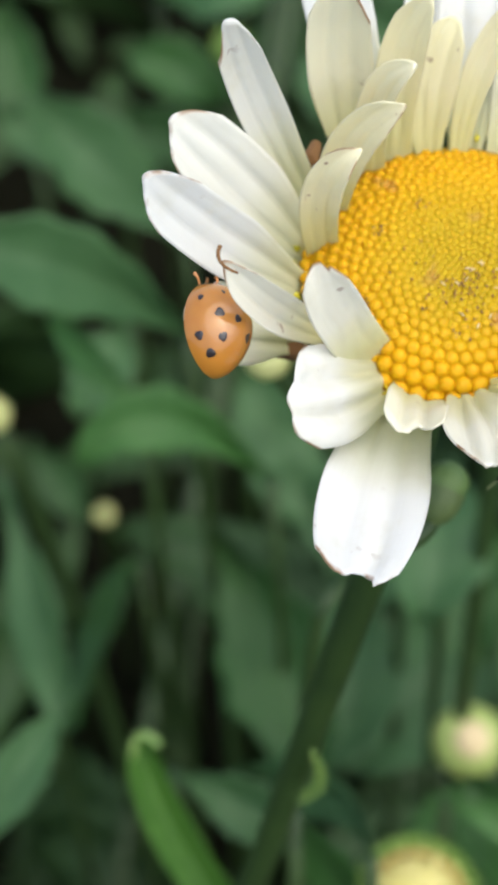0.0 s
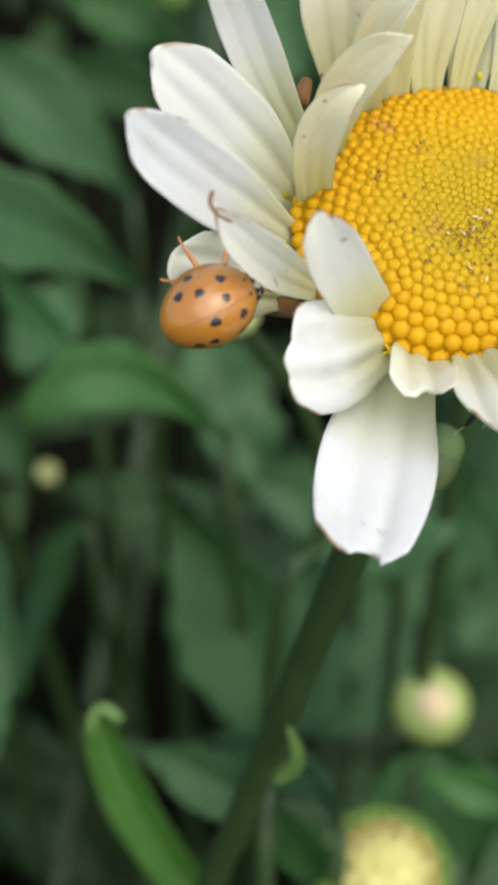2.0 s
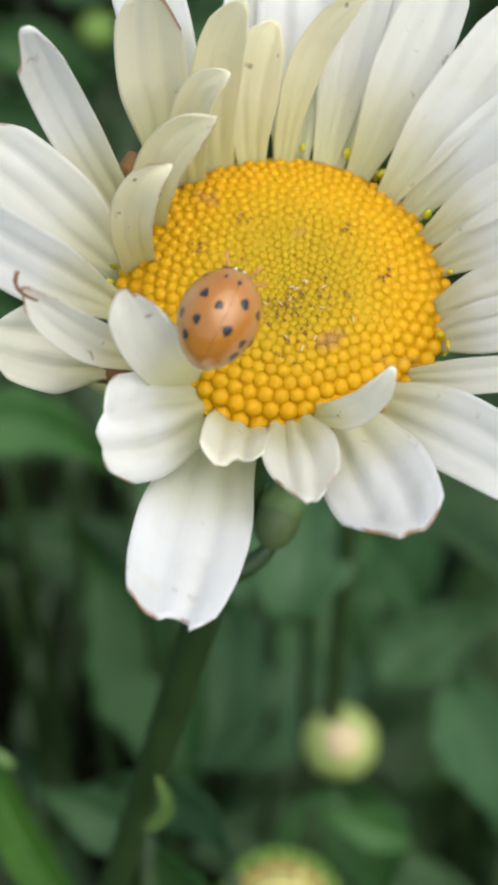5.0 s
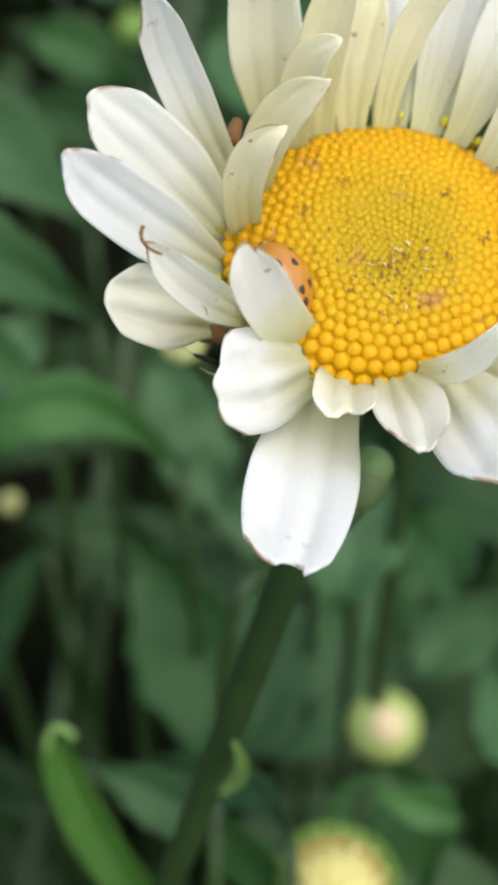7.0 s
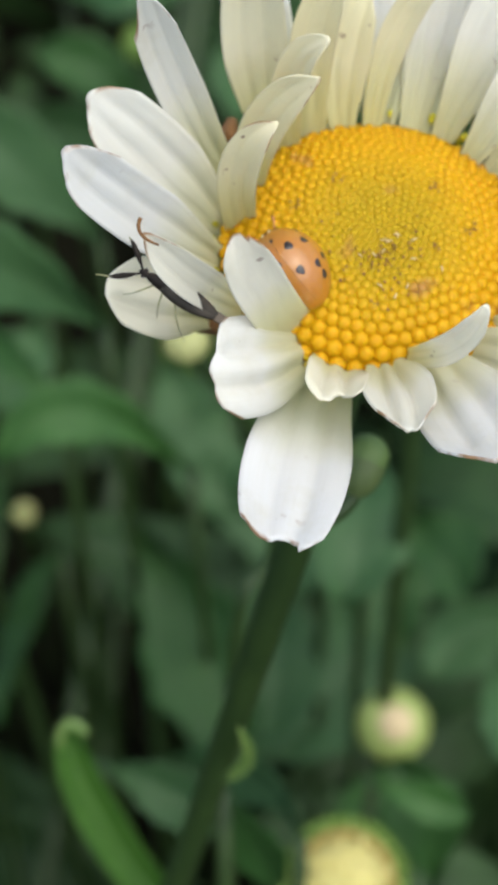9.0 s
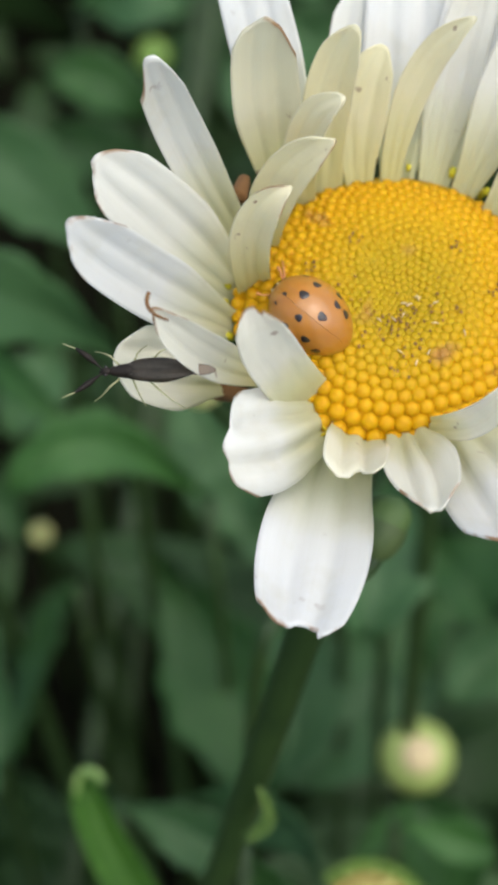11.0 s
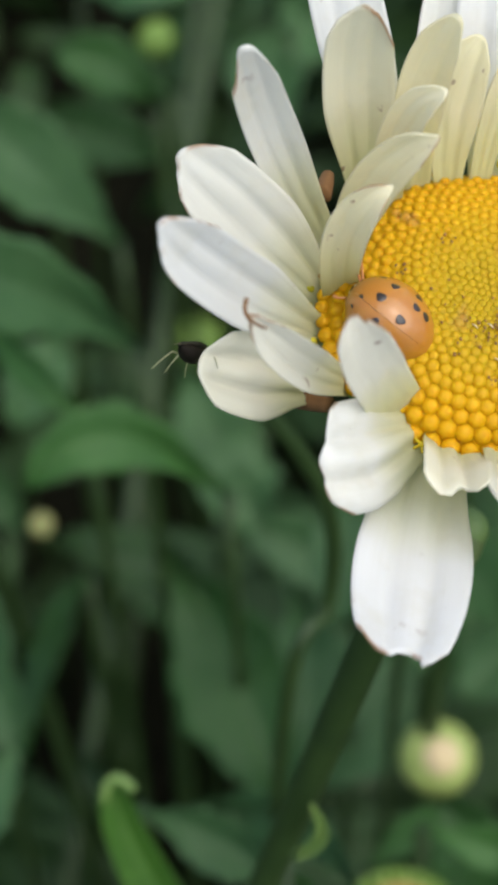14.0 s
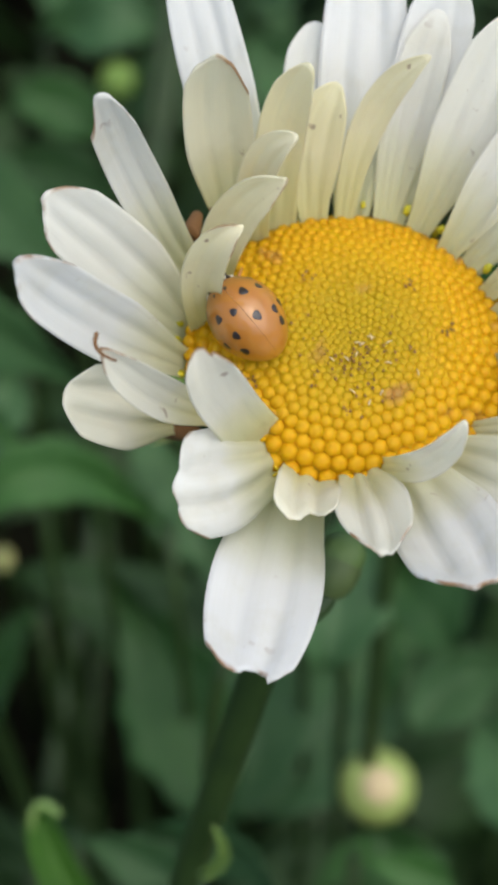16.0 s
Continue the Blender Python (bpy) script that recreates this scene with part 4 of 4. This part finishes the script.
def shell_point(x, a, grow=1.0):
    """The beetle's back: x from tail -1 to front +1, a the angle from the middle line, in metres."""
    r = (max(0.0, 1 - abs(x) ** 2.1) ** 0.5) * (1 - 0.17 * max(0.0, -x) ** 1.3)
    return Vector((2.7 * MM * x, 2.10 * MM * r * math.sin(a) * grow, 2.5 * MM * r * math.cos(a) * grow - 0.9 * MM))


def elytron(sign):
    n, k, verts, faces = 26, 14, [], []
    for i in range(n + 1):
        x = -math.cos(math.pi * i / n)
        for j in range(k + 1):
            a = sign * (0.005 + (1.62 - 0.005) * j / k)
            verts.append(shell_point(x, a))
    for i in range(n):
        for j in range(k):
            q = i * (k + 1) + j
            f = (q, q + k + 1, q + k + 2, q + 1)
            faces.append(f if sign < 0 else f[::-1])
    return mesh_of("wing_case", verts, faces)


def shell_spot(x0, a0, rx, ra):
    n, rings = 14, 3
    verts, faces = [shell_point(x0, a0, 1.012)], []
    for j in range(1, rings + 1):
        for i in range(n):
            t = 2 * math.pi * i / n
            q = j / rings * (1 + 0.12 * math.sin(3 * t + x0 * 9))
            p = shell_point(x0 + rx * q * math.cos(t), a0 + ra * q * math.sin(t), 1.012 if j < rings else 0.998)
            verts.append(p)
    faces += [(0, 1 + i, 1 + (i + 1) % n) for i in range(n)]
    for j in range(rings - 1):
        for i in range(n):
            a, b = 1 + j * n + i, 1 + j * n + (i + 1) % n
            faces.append((a, a + n, b + n, b))
    return mesh_of("spot", verts, faces)


def jointed(name, pts, radii, segs=7):
    dense, rad = [], []
    for i in range(len(pts) - 1):
        for k in range(4):
            dense.append(Vector(pts[i]).lerp(Vector(pts[i + 1]), k / 4))
            rad.append(radii[i] + (radii[i + 1] - radii[i]) * k / 4)
    dense.append(Vector(pts[-1]))
    rad.append(radii[-1])
    return tube(name, [p * MM for p in dense], [r * MM for r in rad], segs)


SPOTS = {
    1: ((0.68, 0.44, 0.043, 0.052), (0.07, 0.23, 0.077, 0.095), (0.21, 0.71, 0.089, 0.110), (-0.29, 0.66, 0.085, 0.105), (0.60, 1.18, 0.060, 0.080), (-0.21, 1.26, 0.085, 0.100), (-0.58, 1.02, 0.080, 0.140)),
    -1: ((0.64, 0.04, 0.051, 0.063), (0.30, 0.36, 0.098, 0.121), (0.26, 0.91, 0.085, 0.105), (-0.29, 0.21, 0.094, 0.116), (-0.34, 0.86, 0.085, 0.105), (0.60, 1.18, 0.060, 0.080), (-0.21, 1.26, 0.085, 0.100), (-0.58, 1.02, 0.080, 0.140)),
}


def ladybird():
    ob = thing("ladybird", (0, 0, 0), "orange ladybird with black spots walking over the daisy", "ladybird")
    for sign in (1, -1):
        case = part("wing_case", elytron(sign), SHELL, ob, "glossy orange wing case with black spots")
        for x, a, rx, ra in SPOTS[sign]:
            part("spot", shell_spot(x, sign * a, rx * 1.12, ra * 1.12), SHELL_SPOT, case, "black spot")
    part("belly", ball("belly", Vector((0, 0, -0.95 * MM)), 2.4 * MM, 1.95 * MM, 0.5 * MM, None, 20, 8), BUG_BLACK, ob, "dark flat underside")
    pro = part("pronotum", ball("pronotum", Vector((2.45 * MM, 0, -0.55 * MM)), 0.85 * MM, 1.10 * MM, 0.72 * MM, None, 22, 12), BUG_WHITE, ob, "white neck shield with black marks")
    for y, z, r in ((0.30, 0.47, 0.19), (-0.30, 0.47, 0.19), (0.66, 0.28, 0.17), (-0.66, 0.28, 0.17), (0.0, 0.46, 0.11)):
        part("mark", ball("mark", Vector(((2.58 if y else 2.3) * MM, y * MM, (z - 0.32) * MM)), 0.36 * MM, r * MM, 0.22 * MM, None, 12, 8), SHELL_SPOT, pro, "black mark")
    head = part("head", ball("head", Vector((3.12 * MM, 0, -0.80 * MM)), 0.52 * MM, 0.72 * MM, 0.48 * MM, None, 18, 10), BUG_BLACK, ob, "small black head")
    for s in (1, -1):
        part("eye", ball("eye", Vector((3.27 * MM, s * 0.62 * MM, -0.7 * MM)), 0.2 * MM, 0.2 * MM, 0.2 * MM, None, 10, 8), SHELL_SPOT, head)
        part("face_patch", ball("face_patch", Vector((3.34 * MM, s * 0.22 * MM, -0.47 * MM)), 0.2 * MM, 0.16 * MM, 0.1 * MM, None, 10, 6), BUG_WHITE, head, "white patch")
        part("antenna", jointed("antenna", [(3.4, s * 0.5, -0.8), (3.8, s * 0.85, -0.6), (4.1, s * 0.95, -0.75)], (0.07, 0.06, 0.12)), BUG_LEG, head)
    legs = []
    for s in (1, -1):
        k = 1.35 if s > 0 else 0.36
        for x, sweep, q in ((1.7, 1.0, 1.0), (0.6, 0.35, 1.0), (-0.3, -0.35, 0.55)):
            leg = part("leg", jointed("leg", [(0, 0, 0), (sweep * 0.4 * k, s * 0.85 * k * q, 0.1), (sweep * 0.95 * k, s * 1.4 * k * q, -0.35), (sweep * 1.3 * k, s * 1.75 * k * q, -0.55), (sweep * 1.45 * k, s * 1.95 * k * q, -0.55)],
                                               (0.15, 0.15, 0.09, 0.07, 0.05)), BUG_LEG, ob, "thin amber leg")
            leg.location = (x * MM, s * 1.3 * MM, -0.95 * MM)
            legs.append((leg, s, x))
    ob.scale = (1.10, 1.10, 1.10)
    return ob, legs, (pro, head)


def spindle(name, rows, segs=14):
    """A long rounded body: rows of (x, half width, half height, middle y, middle z) in millimetres, tail first, blended smoothly."""
    pts, n = [], 5
    for i in range(len(rows) - 1):
        a, b, c, d = rows[max(i - 1, 0)], rows[i], rows[i + 1], rows[min(i + 2, len(rows) - 1)]
        for k in range(n):
            t = k / n
            pts.append([0.5 * (2 * b[q] + (c[q] - a[q]) * t + (2 * a[q] - 5 * b[q] + 4 * c[q] - d[q]) * t * t + (3 * b[q] - a[q] - 3 * c[q] + d[q]) * t ** 3) for q in range(5)])
    pts.append(list(rows[-1]))
    verts, faces = [], []
    for x, w, h, y, z in pts:
        for k in range(segs):
            a = 2 * math.pi * k / segs
            verts.append(Vector((x, y + w * math.cos(a), z + h * math.sin(a))) * MM)
    for i in range(len(pts) - 1):
        for k in range(segs):
            q = (k + 1) % segs
            faces.append((i * segs + k, (i + 1) * segs + k, (i + 1) * segs + q, i * segs + q))
    faces.append(tuple(range(segs)))
    faces.append(tuple(range((len(pts) - 1) * segs, len(pts) * segs))[::-1])
    return mesh_of(name, verts, faces)


def plant_bug():
    ob = thing("plant_bug", (0, 0, 0), "slender black plant bug with pale legs on a petal", "bug")
    part("abdomen", spindle("abdomen", ((-2.9, 0.05, 0.05, 0, 0.0), (-2.3, 0.40, 0.30, 0, -0.06), (-1.2, 0.64, 0.56, 0, -0.16), (0.0, 0.56, 0.52, 0, -0.14), (0.9, 0.38, 0.36, 0, -0.05), (1.1, 0.1, 0.1, 0, 0.0))), BUG_BLACK, ob, "dark slender abdomen")
    part("thorax", spindle("thorax", ((0.55, 0.40, 0.34, 0, 0.05), (0.9, 0.42, 0.40, 0, 0.04), (1.4, 0.33, 0.33, 0, 0.02), (1.75, 0.24, 0.25, 0, 0.0), (1.85, 0.12, 0.14, 0, 0.0))), BUG_BLACK, ob)
    head = part("head", spindle("head", ((1.75, 0.12, 0.12, 0, 0.0), (1.95, 0.22, 0.20, 0, 0.0), (2.2, 0.21, 0.19, 0, -0.02), (2.45, 0.05, 0.06, 0, -0.1))), BUG_BLACK, ob)
    for s in (1, -1):
        part("eye", ball("eye", Vector((2.08 * MM, s * 0.23 * MM, 0.05 * MM)), 0.11 * MM, 0.09 * MM, 0.11 * MM, None, 10, 8), SHELL_SPOT, head)
        feeler = part("antenna", jointed("antenna", [(2.25, s * 0.10, 0.03), (2.45, s * 0.28, 0.12), (2.62, s * 0.42, 0.18), (3.0, s * 0.75, 0.24), (3.45, s * 1.08, 0.28), (3.75, s * 1.28, 0.30)],
                                         (0.05, 0.06, 0.10, 0.19, 0.15, 0.05)), BUG_BLACK, head, "thick black feeler")
        part("tip", jointed("tip", [(3.72, s * 1.26, 0.30), (4.1, s * 1.40, 0.30), (4.5, s * 1.58, 0.28)], (0.045, 0.04, 0.025)), PALE_LEG, feeler, "thin pale end")
        part("wing", spindle("wing", ((-3.1, 0.05, 0.02, s * 0.06, 0.10), (-2.5, 0.28, 0.06, s * 0.14, 0.20), (-1.2, 0.44, 0.18, s * 0.24, 0.30), (0.2, 0.38, 0.17, s * 0.22, 0.31), (0.85, 0.16, 0.06, s * 0.16, 0.26)), 10), WING_BROWN, ob, "folded dark brown fore wing")
        part("vein", jointed("vein", [(0.7, s * 0.28, 0.38), (-0.6, s * 0.44, 0.43), (-2.0, s * 0.30, 0.33)], (0.03, 0.035, 0.02), 6), WING_VEIN, ob, "paler wing vein")
    part("wing_tip", spindle("wing_tip", ((-4.1, 0.06, 0.012, 0, 0.02), (-3.7, 0.26, 0.02, 0, 0.06), (-2.9, 0.32, 0.03, 0, 0.14), (-2.3, 0.15, 0.02, 0, 0.22)), 10), WING_CLEAR, ob, "thin clear brown wing tip")
    legs = []
    for s in (1, -1):
        for x, sweep, reach in ((1.3, 0.9, 0.8), (0.6, -0.3, 0.9), (-0.2, -1.2, 1.1)):
            leg = part("leg", jointed("leg", [(0, 0, 0), (sweep * 0.5, s * 0.8 * reach, 0.20), (sweep * 1.0, s * 1.35 * reach, -0.4), (sweep * 1.5, s * 1.7 * reach, -0.9)],
                                      (0.06, 0.055, 0.035, 0.025)), PALE_LEG, ob, "thin pale green leg")
            leg.location = (x * MM, s * 0.35 * MM, -0.25 * MM)
            legs.append((leg, s, x))
    ob.scale = (1.05, 1.05, 1.05)
    return ob, legs


beetle, beetle_legs, beetle_front = ladybird()
bug, bug_legs = plant_bug()

florets()


def swing(leg, s, x, spells, step, drawn=((0.0, 0.0), (16.0, 0.0))):
    """A leg steps to and fro about its hip while its owner walks; drawn: when and how far it is folded under the body."""
    hip = leg.location.copy()
    rows, t, i = [], 0.0, 0
    while t < 16.01:
        busy = any(a <= t <= b for a, b in spells)
        turn = step * (1 if (i + (x > 1) + (x < -0.5) + (s > 0)) % 2 else -1) if busy else 0.0
        fold = float(np.interp(t, [d[0] for d in drawn], [d[1] for d in drawn]))
        rows.append((round(t, 2), pose(hip.x, hip.y * (1 - 0.3 * fold), hip.z, -62 * s * fold, 0, turn)))
        t += 0.25
        i += 1
    walk(leg, rows)


def motions():
    walk(beetle, [
        (0.0, pose(-0.01503, -0.00944, 0.42348, 50.0, -34.0, 97.0)),
        (0.5, pose(-0.01510, -0.00940, 0.42300, 52.0, -36.0, 96.0)),
        (1.0, pose(-0.01470, -0.00980, 0.42235, 54.7, -36.6, 94.9)),
        (1.5, pose(-0.01379, -0.00991, 0.42219, 56.0, -30.0, 86.0)),
        (2.0, pose(-0.01492, -0.01087, 0.42298, 51.8, -1.6, 37.3)),
        (2.2, pose(-0.01645, -0.01200, 0.42293, 46.6, 10.0, 5.8)),
        (2.5, pose(-0.01455, -0.01236, 0.42444, 59.5, -4.0, 11.5)),
        (3.0, pose(-0.01278, -0.01344, 0.42626, 64.6, -12.8, 3.5)),
        (3.5, pose(-0.01143, -0.01187, 0.42775, 67.1, -10.8, -14.8)),
        (3.7, pose(-0.01055, -0.01207, 0.42936, 58.6, -1.3, 5.1)),
        (4.0, pose(-0.00813, -0.01217, 0.42936, 42.9, 11.9, 8.9)),
        (4.2, pose(-0.00675, -0.01237, 0.42969, 43.0, -18.0, 46.0)),
        (4.6, pose(-0.00573, -0.01171, 0.42895, 38.5, -22.0, 50.4)),
        (5.0, pose(-0.00390, -0.01073, 0.42782, 25.6, -30.1, 63.0)),
        (5.4, pose(-0.00318, -0.00691, 0.42387, 6.2, -35.7, 82.2)),
        (5.9, pose(-0.00470, -0.00455, 0.42107, -16.3, -35.1, 104.4)),
        (6.3, pose(-0.00775, -0.00387, 0.42054, -23.1, -33.5, 111.0)),
        (6.5, pose(-0.00741, -0.00395, 0.42064, -23.1, -33.4, 111.1)),
        (7.0, pose(-0.00733, -0.00409, 0.42060, -24.7, -32.3, 114.2)),
        (7.5, pose(-0.00747, -0.00381, 0.42070, -24.8, -32.3, 114.3)),
        (8.0, pose(-0.00705, -0.00402, 0.42076, -26.1, -31.2, 116.8)),
        (8.5, pose(-0.00677, -0.00392, 0.42094, -28.8, -28.9, 122.1)),
        (9.0, pose(-0.00590, -0.00395, 0.42122, -32.4, -24.7, 129.9)),
        (10.2, pose(-0.00562, -0.00364, 0.42145, -26.0, -20.5, 132.5)),
        (11.3, pose(-0.00583, -0.00262, 0.42181, -40.3, -21.6, 145.6)),
        (11.5, pose(-0.00610, -0.00259, 0.42174, -39.0, -21.7, 145.1)),
        (12.0, pose(-0.00596, -0.00274, 0.42170, -36.7, -19.8, 146.8)),
        (12.5, pose(-0.00632, -0.00233, 0.42166, -38.3, -17.2, 148.1)),
        (13.0, pose(-0.00649, -0.00244, 0.42147, -39.1, -16.4, 147.0)),
        (13.5, pose(-0.00637, -0.00230, 0.42148, -39.7, -16.5, 144.6)),
        (14.0, pose(-0.00653, -0.00220, 0.42139, -39.8, -17.6, 141.0)),
        (14.5, pose(-0.00702, -0.00186, 0.42125, -38.6, -21.6, 133.8)),
        (15.0, pose(-0.00706, -0.00262, 0.42161, -36.6, -25.9, 125.4)),
        (15.5, pose(-0.00727, -0.00225, 0.42266, -31.5, -23.4, 127.9)),
        (16.0, pose(-0.00663, -0.00143, 0.42372, -26.8, -20.1, 131.3)),
    ])
    walk(bug, [
        (0.0, pose(0.00610, -0.00561, 0.40897, 136.4, 12.5, -167.1)),
        (1.5, pose(0.00410, -0.00535, 0.40990, 135.9, 10.0, -169.9)),
        (3.5, pose(0.00205, -0.00442, 0.41068, 135.8, 9.6, -170.2)),
        (4.2, pose(-0.00054, -0.00400, 0.41103, 135.0, -0.2, 179.8)),
        (5.2, pose(-0.00345, -0.00450, 0.41126, 90.0, 40.4, 108.4)),
        (5.8, pose(-0.00600, -0.00560, 0.41180, 35.0, 20.0, 116.0)),
        (6.3, pose(-0.00804, -0.00721, 0.41276, -10.4, -14.2, 126.9)),
        (6.5, pose(-0.00836, -0.00703, 0.41346, -19.8, -23.6, 131.9)),
        (7.0, pose(-0.00907, -0.00779, 0.41490, -30.4, -34.9, 135.8)),
        (7.5, pose(-0.01057, -0.00958, 0.41976, -44.6, -32.6, 151.4)),
        (8.0, pose(-0.01153, -0.00878, 0.42158, -45.1, -31.7, 152.4)),
        (8.5, pose(-0.01219, -0.00872, 0.42192, -38.0, -20.7, 156.1)),
        (9.0, pose(-0.01323, -0.00805, 0.42303, -37.8, -21.3, 155.7)),
        (10.2, pose(-0.01482, -0.00932, 0.42387, -33.5, -7.1, 171.1)),
        (11.3, pose(-0.01593, -0.01001, 0.42425, -27.5, 3.1, -175.9)),
        (11.5, pose(-0.01641, -0.01031, 0.42442, -25.6, 5.4, -172.5)),
        (11.8, pose(-0.01864, -0.00962, 0.42464, -43.2, 20.5, 125.2)),
        (12.0, pose(-0.01887, -0.00693, 0.42286, -59.2, 17.2, 81.4)),
        (12.5, pose(-0.01823, -0.00540, 0.42152, -55.9, 9.2, 82.5)),
        (13.0, pose(-0.01811, -0.00481, 0.42143, -38.4, 21.0, 70.5)),
        (13.5, pose(-0.01803, -0.00435, 0.42181, -59.0, 15.6, 83.8)),
        (14.0, pose(-0.01789, -0.00424, 0.42091, -14.9, 49.7, 68.6)),
        (14.5, pose(-0.01548, -0.00231, 0.41852, -14.9, 49.7, 68.6)),
        (15.0, pose(-0.01501, -0.00071, 0.41672, -14.9, 49.7, 68.6)),
        (16.0, pose(-0.01420, -0.00041, 0.41415, -14.9, 49.7, 68.6)),
    ])
    # neck shield and head reach out while it walks and draw in when it settles
    for piece in beetle_front:
        walk(piece, [(t, pose(d * MM, 0, z * MM)) for t, d, z in ((0, -0.85, -0.2), (1.5, -0.8, -0.2), (2.0, -0.2, -0.1), (2.4, 0.2, 0), (3.2, 0.5, 0.08), (3.6, 0.4, 0.05), (4.0, -0.6, -0.15), (6.4, -0.8, -0.2), (9.0, -0.75, -0.2), (11.4, -0.8, -0.25), (14.6, -0.8, -0.25), (15.3, -0.6, -0.15), (16, -0.35, 0.0))])
    for leg, s, x in beetle_legs:
        swing(leg, s, x, ((0.4, 5.5), (8.0, 9.5), (14.8, 16.0)), 13, ((0.0, 2.2), (1.4, 2.1), (2.1, 0.0), (3.4, 0.0), (4.2, 2.0), (16.0, 2.0)))
    for leg, s, x in bug_legs:
        swing(leg, s, x, ((0.2, 8.6), (9.2, 12.2), (13.6, 16.0)), 10)


motions()
